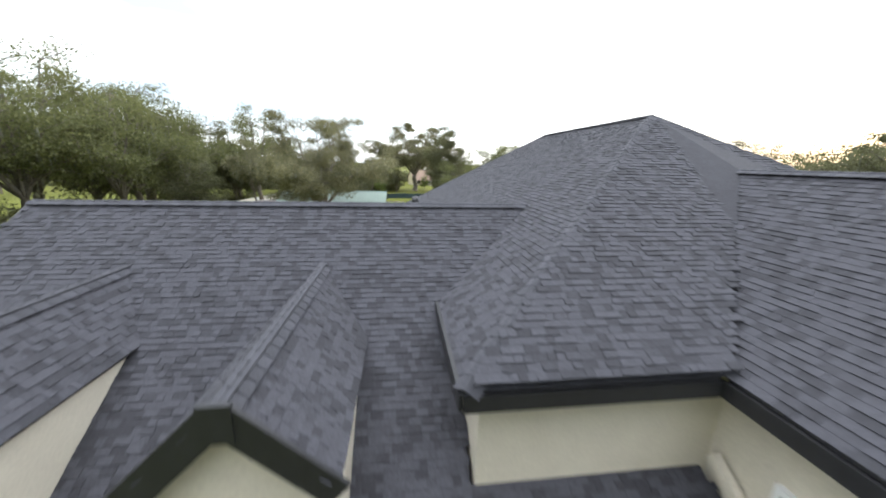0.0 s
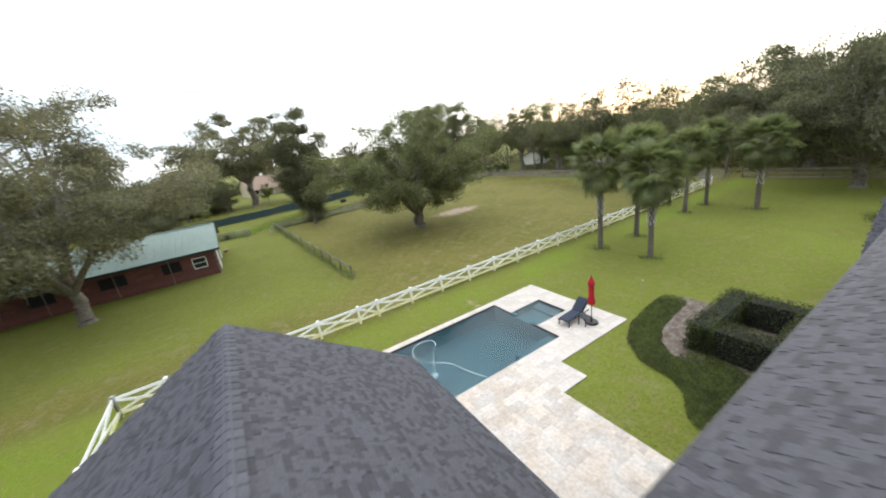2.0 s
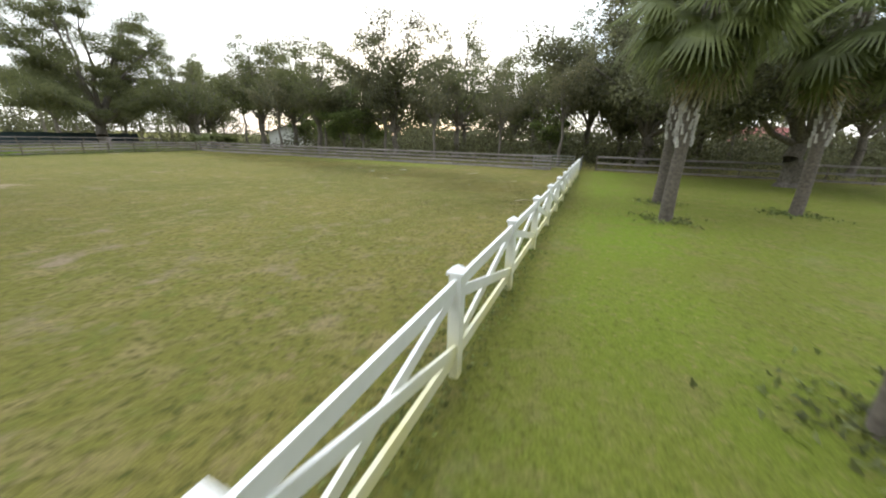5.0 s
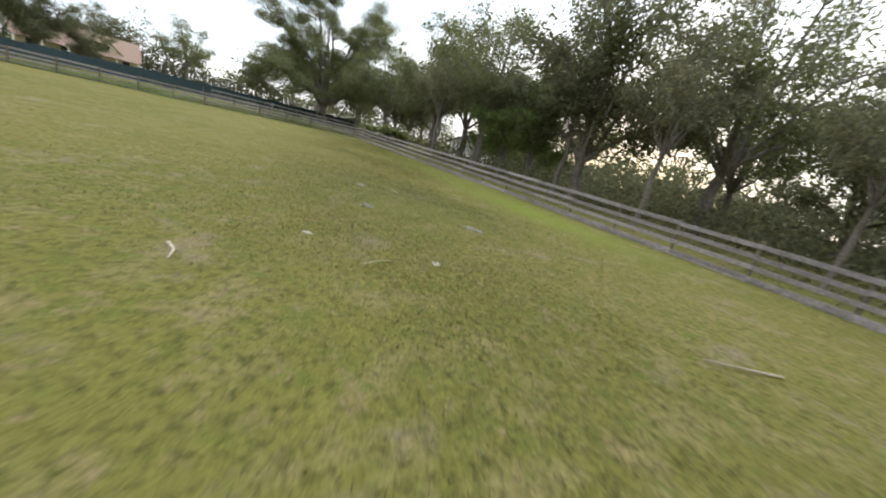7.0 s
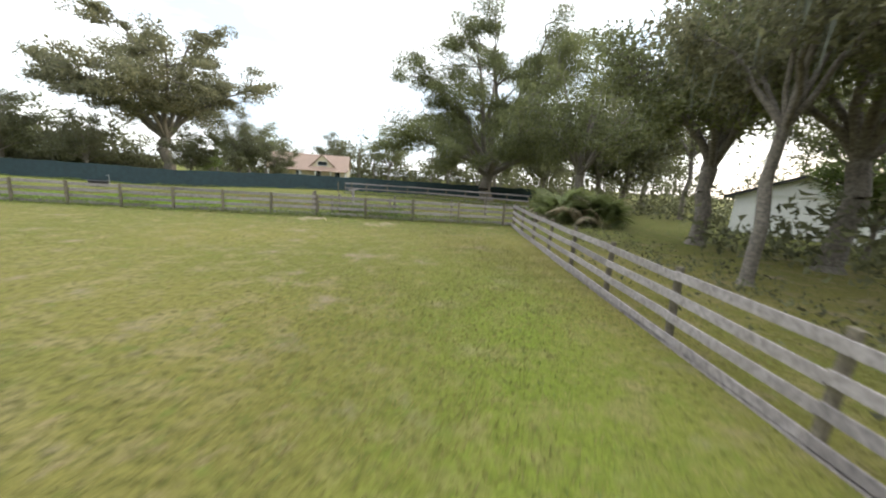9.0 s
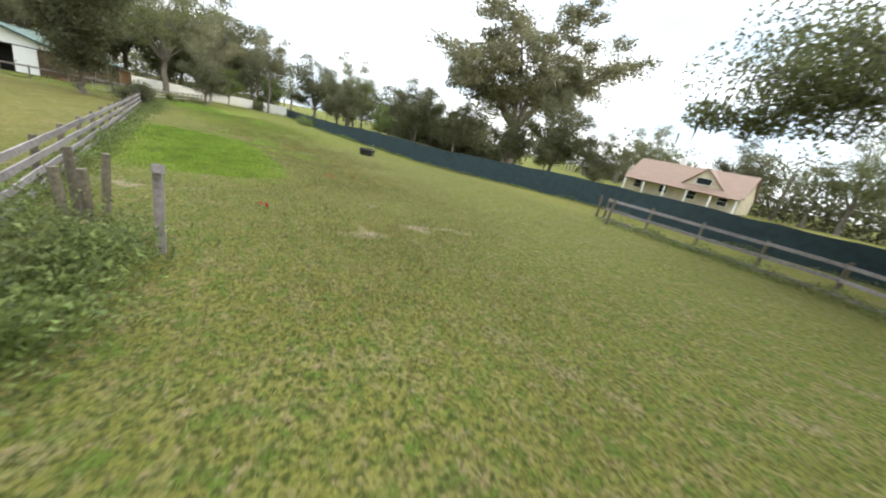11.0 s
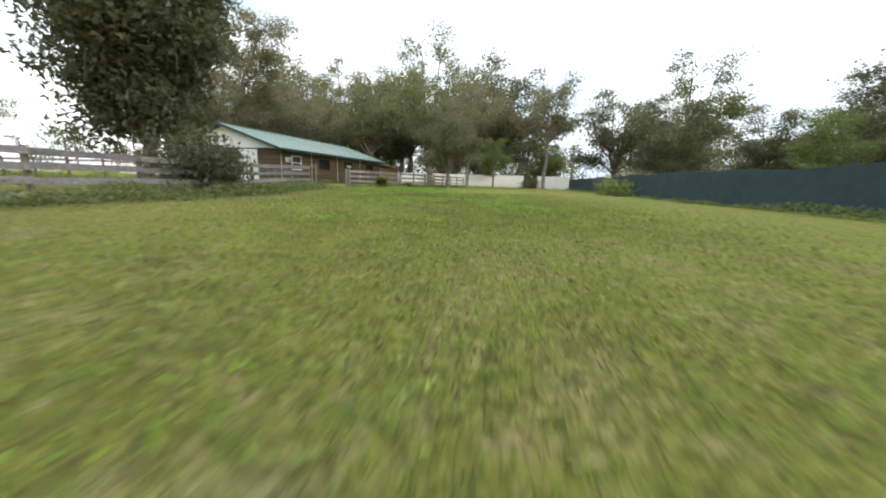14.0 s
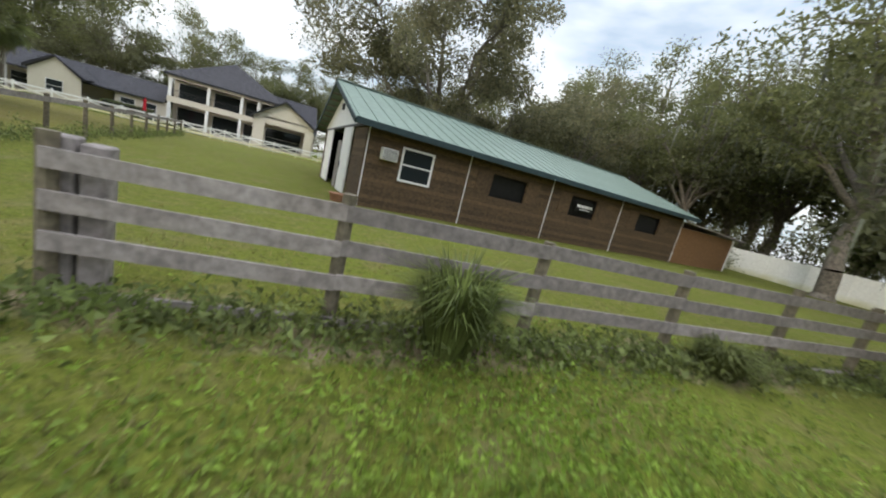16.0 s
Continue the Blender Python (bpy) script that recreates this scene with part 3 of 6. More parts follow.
# left wing
wall((-12.8, -42.8, 0), (-1.1, -42.6, 4.8))
part("wall", gable_wall(-42.6, -28.0, 12.6, 0, 4.5, 9.4, 0.2), STUCCO, HOUSE, "", HM @ pose(0, 0, 0, 0, 0, 90))
wall((-12.6, -27.3, 0), (-11.1, -27.1, 4.0))
wall((-11.2, -27.3, 0), (-11.0, -12.5, 4.15))
# porch block under the north gable
part("wall", gable_wall(-11.0, -10.0, -11.9, 0, 4.1, 4.4), STUCCO, HOUSE, "", HM)
for lo, hi in (((-4.6, -12.1, 0), (-3.2, -11.9, 4.2)), ((-10.0, -12.1, 3.4), (-4.6, -11.9, 4.4)), ((-3.4, -19.0, 3.0), (-3.2, -12.1, 4.1)), ((-3.5, -15.6, 0), (-3.2, -15.2, 3.0))):
    wall(lo, hi)
bm = bmesh.new()
tri = [(-10.9, -11.9, 4.3), (-3.0, -11.9, 4.1), (-6.95, -11.9, 6.75)]
fa, fb = [bm.verts.new(p) for p in tri], [bm.verts.new((p[0], p[1] - 0.2, p[2])) for p in tri]
bm.faces.new(fa[::-1]), bm.faces.new(fb)
for i in range(3):
    bm.faces.new((fa[i], fa[(i + 1) % 3], fb[(i + 1) % 3], fb[i]))
part("gable", bm, STUCCO, HOUSE, "", HM)
wall((-11.0, -19.0, 0), (-3.7, -18.8, 4.3))
window(-7.3, -18.75, 0.2, 5.2, 2.8)
part("porch_floor", box((-11.0, -18.8, 0.02), (-3.3, -11.9, 0.12)), TRAVERTINE, HOUSE, "pale stone porch floor", HM)
# two-storey porch
wall((-6.9, -23.2, 0), (8.2, -23.0, 6.9))
wall((8.0, -39.0, 0), (8.2, -23.2, 6.9))
wall((-3.6, -23.0, 0), (-3.4, -19.2, 6.9))
part("porch_deck", box((-3.5, -23.0, 3.25), (8.2, -19.3, 3.55)), STUCCO, HOUSE, "", HM)
part("porch_beam", box((-3.5, -19.55, 3.2), (8.2, -19.25, 4.0)), STUCCO, HOUSE, "", HM)
part("porch_beam", box((-6.9, -19.5, 6.45), (8.2, -19.2, 6.85)), STUCCO, HOUSE, "", HM)
part("porch_ceiling", box((-6.9, -23.0, 6.6), (8.2, -19.55, 6.7)), DARK, HOUSE, "", HM)
part("porch_floor", box((-3.5, -23.0, 0.02), (8.2, -18.9, 0.12)), TRAVERTINE, HOUSE, "", HM)
for x in (7.9, 3.3, -1.0, -3.3):
    col = part("column", box((x - 0.2, -19.6, 0), (x + 0.2, -19.2, 3.2), 0.02), WHITE, HOUSE, "white square porch column", HM)
    part("column", box((x - 0.2, -19.6, 4.0), (x + 0.2, -19.2, 6.45), 0.02), WHITE, HOUSE, "", HM)
for x0, x1 in ((-3.1, -1.2), (-0.8, 3.1), (3.5, 7.7)):
    bm = bmesh.new()
    beam(bm, (x0, -19.35, 4.95), (x1, -19.35, 4.95), 0.06, 0.06)
    for k in range(int((x1 - x0) / 0.16)):
        rod(bm, (x0 + 0.1 + k * 0.16, -19.35, 4.0), (x0 + 0.1 + k * 0.16, -19.35, 4.95), 0.014, sides=5)
    part("balcony_rail", bm, METAL, HOUSE, "dark metal balcony railing", HM)
for x, w in ((5.6, 3.9), (1.2, 3.6), (-2.2, 1.7)):
    for z in (0.2, 3.7):
        window(x, -22.96, z, w, 2.6, bars=0)
# east wing, one storey
roof([(8.6, -26, 5.6), (31, -26, 5.6), (31.5, -19.5, 2.9), (8.6, -19.5, 2.9)])
roof([(8.6, -26, 5.6), (31, -26, 5.6), (31.5, -33, 2.9), (8.6, -33, 2.9)])
roof([(19, -17.2, 5.2), (19, -24.8, 5.2), (16.2, -20.6, 3.3), (16.2, -17.2, 3.0)], thick=0.12)
roof([(19, -17.2, 5.2), (19, -24.8, 5.2), (21.8, -20.6, 3.3), (21.8, -17.2, 3.0)], thick=0.12)
wall((8.3, -20.2, 0), (14.2, -20.0, 2.9))
wall((14.0, -20.0, 0), (14.2, -21.5, 2.9))
wall((14.0, -23.4, 0), (31, -23.2, 4.0))
part("wall", gable_wall(16.6, 21.4, -17.6, 0, 3.0, 4.9), STUCCO, HOUSE, "", HM)
wall((30.8, -32.5, 0), (31, -23.4, 4.0))
for x in (24.3, 27.5, 30.6):
    part("column", box((x - 0.2, -19.9, 0), (x + 0.2, -19.5, 2.9), 0.02), WHITE, HOUSE, "white square porch column", HM)
part("porch_floor", box((21.5, -23.2, 0.02), (31.2, -18.0, 0.14)), TRAVERTINE, HOUSE, "", HM)
for x in (10.2, 12.6, 19.0, 24.5, 28.0):
    window(x, -19.95 if x < 15 else (-17.55 if x < 20 else -23.15), 0.8, 1.5, 1.4)
fascia((8.6, -19.47, 2.8), (31.5, -19.47, 2.8))


def pavilion():
    """An open garden pavilion with a hipped shingle roof on tapered columns."""
    p = thing("garden_pavilion", 33.4, -19.2, 0, "open garden pavilion with dark hipped roof and white columns", "pavilion")
    pm = Matrix.Translation((-33.4, 19.2, 0))
    part("floor_slab", box((30.6, -21.6, 0.0), (36.2, -16.8, 0.1), 0.02), TRAVERTINE, p, "pale paved floor", pm)
    for x in (31.5, 35.3):
        for y in (-21.1, -17.3):
            bm = rod(bmesh.new(), (x, y, 0.1), (x, y, 2.5), 0.2, 0.14, 16)
            add_box(bm, (x - 0.24, y - 0.24, 0.1), (x + 0.24, y + 0.24, 0.22))
            add_box(bm, (x - 0.2, y - 0.2, 2.38), (x + 0.2, y + 0.2, 2.5))
            part("column", bm, WHITE, p, "white tapered column", pm)
    for a, b in (((31.5, -17.3), (35.3, -17.3)), ((35.3, -17.3), (35.3, -21.1)), ((35.3, -21.1), (31.5, -21.1)), ((31.5, -21.1), (31.5, -17.3))):
        part("beam", board((*a, 2.6), (*b, 2.6), 0.2, 0.2), WHITE, p, "white beam", pm)
    apex, x0, x1, y0, y1 = (33.4, -19.2, 4.1), 30.8, 36.0, -21.8, -16.6
    for a, b in (((x0, y1), (x1, y1)), ((x1, y1), (x1, y0)), ((x1, y0), (x0, y0)), ((x0, y0), (x0, y1))):
        roof([(*a, 2.7), (*b, 2.7), apex], thick=0.08, parent=p, m=pm)
        part("fascia", board((*a, 2.64), (*b, 2.64), 0.05, 0.16), TRIM, p, "black painted fascia", pm)


pavilion()


def dormer(x, y0=-36.74, y1=-40.7, z=8.73):
    """A narrow gabled dormer on the south slope, its ridge along y."""
    d = thing("dormer", x, y1, z - 1.6, "narrow gabled roof dormer with cream front and black trim", "dormer", "dormers on the south slope")
    dm = Matrix.Translation((-x, -y1, -(z - 1.6)))
    w, fall = 0.9, 0.87
    yb = -38.03
    for s in (-1, 1):
        roof([(x, y1, z), (x, y0, z), (x + s * w, yb, z - fall), (x + s * w, y1, z - fall)], thick=0.1, parent=d, m=dm)
        part("barge_board", board((x, y1 - 0.03, z - 0.06), (x + s * w, y1 - 0.03, z - fall - 0.06), 0.05, 0.28), TRIM, d, "black barge board", dm)
        part("cheek_wall", box((x + s * 0.76 - 0.05, y1 + 0.15, z - 3.2), (x + s * 0.76 + 0.05, yb, z - fall)), STUCCO, d, "", dm)
    part("barge_cap", box((x - 0.13, y1 - 0.065, z - 0.3), (x + 0.13, y1 - 0.02, z + 0.05)), TRIM, d, "", dm)
    ridge((x, y1, z), (x, y0, z), 0.75, 0.15, d, dm)
    bm = bmesh.new()
    prism(bm, [(x - 0.8, y1 + 0.12, z - 3.3), (x + 0.8, y1 + 0.12, z - 3.3), (x + 0.8, y1 + 0.12, z - 0.85), (x, y1 + 0.12, z - 0.12), (x - 0.8, y1 + 0.12, z - 0.85)], 0.12)
    part("front_wall", bm, STUCCO, d, "", dm)


for x in (-7.1, -10.45):
    dormer(x)


def roof_vent(x, y, r=0.16):
    v = thing("roof_vent", x, y, wslope(x), "short dark pipe vent on the shingle slope", "vent", "roof vents")
    bm = bmesh.new()
    rod(bm, (0, 0, -0.05), (-0.12, 0, 0.34), r, sides=14)
    part("pipe", bm, LEAD, v)
    bm = bmesh.new()
    rod(bm, (-0.1, 0, 0.3), (-0.16, 0, 0.42), r * 1.25, r * 0.8, sides=14)
    part("cowl", bm, LEAD, v)


for x, y in ((-4.75, -24.2), (-9.13, -28.9)):
    roof_vent(x, y, 0.17 if y > -25 else 0.1)


# ---- fences ----
def crossbuck(name, start, heading, posts, gates=()):
    """White crossbuck fence: posts at the given distances along the heading."""
    f = thing(name, *start, gz(start[0], start[1]), "white vinyl crossbuck fence, yellowed low down", "fence", "", heading)
    pm = to_mesh("post", box((-0.065, -0.065, -0.1), (0.065, 0.065, 1.14), 0.008), VINYL)
    bm = box((-0.085, -0.085, 1.14), (0.085, 0.085, 1.17))
    bmesh.ops.create_cone(bm, cap_ends=True, segments=4, radius1=0.115, radius2=0.01, depth=0.06, matrix=Matrix.Translation((0, 0, 1.2)) @ Matrix.Rotation(radians(45), 4, "Z"))
    cm = to_mesh("cap", bm, VINYL)
    spans = {}
    for i, d in enumerate(posts):
        x, y = start[0] + d * math.cos(radians(heading)), start[1] + d * math.sin(radians(heading))
        dz = gz(x, y) - gz(start[0], start[1])
        p = child("post", pm, f, Matrix.Translation((d, 0, dz)))
        child("cap", cm, p)
        if i + 1 == len(posts):
            break
        span = round(posts[i + 1] - d, 2)
        if span not in spans:
            a, b = 0.06, span - 0.06
            spans[span] = [to_mesh(n, board(p0, p1, w, h), VINYL) for n, p0, p1, w, h in (
                ("top_rail", (a, 0, 1.03), (b, 0, 1.03), 0.04, 0.14), ("bottom_rail", (a, 0, 0.24), (b, 0, 0.24), 0.04, 0.14),
                ("brace", (a, 0.022, 0.33), (b, 0.022, 0.94), 0.035, 0.12), ("brace", (a, -0.022, 0.94), (b, -0.022, 0.33), 0.035, 0.12))]
        for me in spans[span]:
            child(me.name.split(".")[0], me, f, Matrix.Translation((d, 0, dz)))
    return f


crossbuck("fence", (-13.03, 0), 0, [0, 1.99, 4.43, 6.87, 9.31, 11.75] + [13.03 + 2.44 * i for i in range(20)])
crossbuck("fence", (-13.03, 0), -90, [2.2 + 2.44 * i if i else 0 for i in range(7)])


def board_fence(pts, step=2.44, rails=4, height=1.25, wood=GREYWOOD, label="", side=1, postr=0.07, square=False, low_rail=0.14, kick=False):
    """A board fence through the plan points, boards on one side of the posts, each a little out of true."""
    f = thing("board_fence", *pts[0], gz(*pts[0]), label, "fence")
    base = Vector((*pts[0], gz(*pts[0])))
    inv = Matrix.Translation(-base)
    rr = random.Random(len(pts) * 7 + int(pts[0][0]))
    post_me = {}
    for (x0, y0), (x1, y1) in zip(pts, pts[1:]):
        length = math.hypot(x1 - x0, y1 - y0)
        n = max(1, round(length / step))
        ux, uy = (x1 - x0) / length, (y1 - y0) / length
        off = (-uy * side * (postr + 0.02), ux * side * (postr + 0.02))
        for i in range(n + 1):
            x, y = x0 + ux * length * i / n, y0 + uy * length * i / n
            kind = rr.randrange(3)
            if kind not in post_me:
                hh = height + 0.03 + 0.03 * kind
                bm = box((-postr, -postr, -0.15), (postr, postr, hh), 0.012) if square else rod(bmesh.new(), (0, 0, -0.15), (0.01 * kind, 0, hh), postr, postr * 0.92, 10)
                post_me[kind] = to_mesh("post", bm, POSTWOOD if wood is GREYWOOD else wood)
            child("post", post_me[kind], f, inv @ pose(x, y, gz(x, y), rr.uniform(-1.5, 1.5), rr.uniform(-1.5, 1.5), rr.uniform(0, 90) if not square else 0))
            if i == n:
                continue
            xa, ya = x0 + ux * length * (i + 1) / n, y0 + uy * length * (i + 1) / n
            for r in range(rails):
                zz = height - 0.08 - r * (height - 0.08 - low_rail) / max(1, rails - 1)
                a = (x + off[0], y + off[1], gz(x, y) + zz + rr.uniform(-0.02, 0.02))
                b = (xa + off[0], ya + off[1], gz(xa, ya) + zz + rr.uniform(-0.02, 0.02))
                part("board", board(a, b, 0.03, 0.145), wood, f, "", inv)
            if kick:
                part("kick_board", board((x + off[0], y + off[1], gz(x, y) + 0.0), (xa + off[0], ya + off[1], gz(xa, ya) + 0.0), 0.03, 0.145), wood, f, "", inv)
    return f


board_fence([(52.3, 50.4), (51.7, 50.34), (41.4, 49.27), (-0.82, 42.6)], height=1.13, label="weathered grey four-board paddock fence on round posts", side=-1)
board_fence([(-4.83, 42.67), (-15.08, 44.56), (-24.5, 46.2)], step=2.0, rails=3, height=1.13, low_rail=0.42, label="weathered grey three-board fence overgrown with weeds", side=-1, kick=True)
board_fence([(52.3, 50.3), (52.3, 2.6)], label="weathered grey four-board boundary fence with kick boards", side=-1, kick=True)
board_fence([(52.3, -1.2), (52.6, -46)], rails=3, label="dark weathered three-board boundary fence", side=-1)
board_fence([(-39.0, 1.1), (-19.1, 1.3), (-19.4, 4.6)], rails=3, height=1.15, wood=PALEWOOD, label="pale unpainted three-board fence", side=-1, square=True)
board_fence([(0.98, 8.3), (-0.85, 43.0)], step=2.9, rails=1, height=1.2, label="old post fence with one top rail", side=1)
board_fence([(36.6, 70.6), (46, 71.8), (57, 67.5)], rails=3, height=1.3, label="broken grey board fence beside the green screen", side=-1)


def windscreen(pts, height=1.8):
    f = thing("windscreen_fence", *pts[0], gz(*pts[0]), "dark green mesh windscreen fence, sagging in places", "fence")
    inv = Matrix.Translation((-pts[0][0], -pts[0][1], -gz(*pts[0])))
    pm = to_mesh("post", rod(bmesh.new(), (0, 0, -0.1), (0, 0, height + 0.05), 0.03, sides=8), METAL)
    for (x0, y0), (x1, y1) in zip(pts, pts[1:]):
        length = math.hypot(x1 - x0, y1 - y0)
        n = max(1, round(length / 3.0))
        for i in range(n):
            ax, ay, bx, by = [a + (b - a) * k / n for k in (i, i + 1) for a, b in ((x0, x1), (y0, y1))]
            child("post", pm, f, inv @ pose(ax, ay + 0.05, gz(ax, ay)))
            verts, faces = [], []
            for j in range(9):
                t = j / 8
                x, y = ax + (bx - ax) * t, ay + (by - ay) * t
                sag = 0.05 * math.sin(math.pi * t) * (1 + math.sin(i * 2.3))
                for k in range(5):
                    z = gz(x, y) + 0.05 + (height - sag - 0.35 * (1 - float(smooth_step(x, 1, 11)))) * k / 4
                    w = 0.05 * noise.noise((x * 0.9, y * 0.9, k * 0.8))
                    verts.append((x + w * 0.2, y - 0.03 + w, z))
            for j in range(8):
                for k in range(4):
                    a = j * 5 + k
                    faces.append((a, a + 5, a + 6, a + 1))
            child("panel", mesh_of("panel", verts, faces, SCREEN, True), f, inv)


windscreen([(-35.7, 58.8), (-4, 61.6), (6, 64.2), (14, 68.0), (30, 75.2), (62, 84)])


def white_wall(pts, height=1.8):
    for (x0, y0), (x1, y1) in zip(pts, pts[1:]):
        f = thing("boundary_wall", x0, y0, 0, "weathered white panel boundary wall streaked with green", "wall", "white boundary wall")
        inv = Matrix.Translation((-x0, -y0, 0))
        length = math.hypot(x1 - x0, y1 - y0)
        n = max(1, round(length / 2.4))
        for i in range(n):
            ax, ay, bx, by = [a + (b - a) * k / n for k in (i, i + 1) for a, b in ((x0, x1), (y0, y1))]
            part("panel", board((ax, ay, height / 2), (bx, by, height / 2), 0.05, height), WALLWHITE, f, "", inv)
            part("post", box((ax - 0.07, ay - 0.07, -0.1), (ax + 0.07, ay + 0.07, height + 0.06), 0.01), WALLWHITE, f, "", inv)


white_wall([(-39.6, -32), (-39.3, 10)])
white_wall([(-39.3, 10), (-40.6, 34)])
white_wall([(-40.6, 34), (-38.0, 52.5)])
white_wall([(-37.6, 54.5), (-35.9, 58.8)])


# ---- barn ----
def barn():
    b = thing("barn", -18.3, 28.7, 0, "long brown board barn with green metal roof and white gable", "barn")
    m = Matrix.Translation((18.3, -28.7, 0))
    x0, x1, y0, y1, eave, top = -27.7, -8.9, 23.2, 34.2, 2.85, 4.65
    yc = (y0 + y1) / 2
    # board walls, north brown, south red-brown
    for y, wood, out in ((y1, BARNWOOD, 1), (y0, BARNRED, -1)):
        holes = [(-15.85, -14.1, 1.45, 2.25), (-20.3, -18.6, 1.45, 2.25), (-25.5, -23.6, 1.45, 2.25)] if out > 0 else [(-13.6, -12.0, 1.3, 2.2), (-18.4, -16.4, 1.2, 2.2), (-23.2, -21.4, 1.2, 2.2)]
        for k in range(19):
            z = k * 0.15
            cuts = [x0] + sorted(v for h in holes if z + 0.15 > h[2] and z < h[3] for v in h[:2]) + [x1]
            for a, c in zip(cuts[::2], cuts[1::2]):
                part("board", box((a, y - 0.012 - out * 0.0, z), (c, y + 0.012, z + 0.144)), wood, b, "", m)
        # near-black sheet behind the boards stands for the unlit inside
        part("shade_sheet", box((x0 + 0.05, y - out * 0.25 - 0.02, 0), (x1 - 0.05, y - out * 0.25 + 0.02, eave)), DARK, b, "", m)
        for x in (-8.93, -12.94, -17.3, -22.1, -27.65):
            part("batten", box((x - 0.016, y - 0.03, 0), (x + 0.016, y + 0.03, eave)), WHITE if out > 0 else GREYWOOD, b, "", m)
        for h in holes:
            # no real depth: the shade in the stall window is a black panel
            part("shade_panel", box((h[0], y - out * 0.2 - 0.02, h[2]), (h[1], y - out * 0.2 + 0.02, h[3])), DARK, b, "near-black panel painted as shade in the open stall window", m)
            for sx in (h[0] - 0.75, h[1] + 0.05):
                s = part("shutter", box((sx, y - 0.02, h[2] - 0.05), (sx + 0.7, y + 0.05, h[3] + 0.05)), wood, b, "open wooden stall shutter", m)
    window(-10.8, y1 + 0.01, 1.2, 1.1, 1.05, b, m)
    window(-10.4, y0 - 0.01, 1.1, 1.1, 1.0, b, m, 180)
    ac = part("air_conditioner", box((-9.98, y1 - 0.1, 1.72), (-9.42, y1 + 0.28, 2.12), 0.02), WHITE, b, "white window air conditioner", m)
    bm = bmesh.new()
    for k in range(7):
        add_box(bm, (-9.94, y1 + 0.28, 1.76 + k * 0.05), (-9.46, y1 + 0.295, 1.78 + k * 0.05))
    part("grille", bm, METAL, ac)
    # sign on the middle stall window: unreadable, as bars
    sign = part("sign", box((-20.1, y1 + 0.03, 1.62), (-18.9, y1 + 0.06, 2.05)), DARK, b, "black sign with white lettering", m)
    bm = bmesh.new()
    for k, w in enumerate((0.13, 0.1, 0.12, 0.09, 0.13, 0.1, 0.08, 0.11)):
        add_box(bm, (-19.0 - k * 0.13 - w, y1 + 0.06, 1.8), (-19.0 - k * 0.13, y1 + 0.066, 1.92))
    add_box(bm, (-19.9, y1 + 0.06, 1.7), (-19.2, y1 + 0.066, 1.73))
    part("lettering", bm, WHITE, sign)
    # east gable end
    for k in range(19):
        z = k * 0.15
        for a, c in ((y0, 24.7), (32.0, y1)):
            part("board", box((x1 - 0.02, a, z), (x1 + 0.02, c, z + 0.144)), BARNWOOD, b, "", m)
    part("gable_panel", prism(bmesh.new(), [(x1 + 0.05, y0 - 0.05, eave - 0.05), (x1 + 0.05, y1 + 0.05, eave - 0.05), (x1 + 0.05, yc, top - 0.1)], 0.08), WHITE, b, "white painted gable", m)
    part("door_track", box((x1 + 0.02, 23.4, eave - 0.16), (x1 + 0.12, 33.8, eave - 0.06)), METAL, b, "dark sliding door track", m)
    for a, c in ((24.75, 26.9), (30.2, 32.0)):
        d = part("door", box((x1 + 0.06, a, 0.08), (x1 + 0.12, c, eave - 0.16)), WHITE, b, "white sliding barn door", m)
        bm = bmesh.new()
        add_box(bm, (x1 + 0.12, a + 0.12, 1.0), (x1 + 0.15, a + 0.18, 1.3))
        part("handle", bm, METAL, d)
    # black panel in place of the shade inside the doorway
    part("shade_panel", box((x1 - 1.6, 26.9, 0), (x1 - 1.55, 30.2, eave - 0.1)), DARK, b, "", m)
    part("inner_door", box((x1 - 0.08, 28.1, 0), (x1 - 0.03, 29.0, 2.2)), GREYWOOD, b, "", m)
    part("vent", rod(bmesh.new(), (x1 + 0.05, yc, 3.7), (x1 + 0.14, yc, 3.7), 0.16), METAL, b, "round gable lamp", m)
    part("wall_west", box((x0, y0, 0), (x0 + 0.05, y1, eave)), BARNWOOD, b, "", m)
    # metal roof with ribs
    xa, xb, ov = x0 - 0.6, x1 + 0.55, 0.55
    for s in (-1, 1):
        ye = yc + s * ((y1 - y0) / 2 + ov)
        ze = top - (top - eave) * ((y1 - y0) / 2 + ov) / ((y1 - y0) / 2) + 0.1
        r = part("roof", prism(bmesh.new(), [(xa, yc, top + 0.1), (xb, yc, top + 0.1), (xb, ye, ze), (xa, ye, ze)], 0.05), GREENROOF, b, "faded green ribbed metal roof", m)
        rib = to_mesh("rib", board((0, yc, top + 0.115), (0, ye, ze + 0.015), 0.03, 0.03), GREENROOF)
        for k in range(int((xb - xa) / 0.6) + 1):
            child("rib", rib, r, Matrix.Translation((xa + 0.02 + k * 0.6, 0, 0)))
        part("eave_trim", board((xa, ye, ze - 0.06), (xb, ye, ze - 0.06), 0.04, 0.2), SCREEN, b, "dark green eave trim", m)
        part("barge_board", board((xb + 0.02, yc, top - 0.0), (xb + 0.02, ye, ze - 0.1), 0.04, 0.16), SCREEN, b, "dark green barge board", m)
        for k in range(9):
            t = (k + 0.5) / 9
            y = yc + (ye - yc) * t
            z = top + (ze - 0.1 - top) * t - 0.02
            part("purlin", box((x1 + 0.05, y - 0.03, z - 0.05), (xb, y + 0.03, z + 0.03)), GREYWOOD, b, "", m)
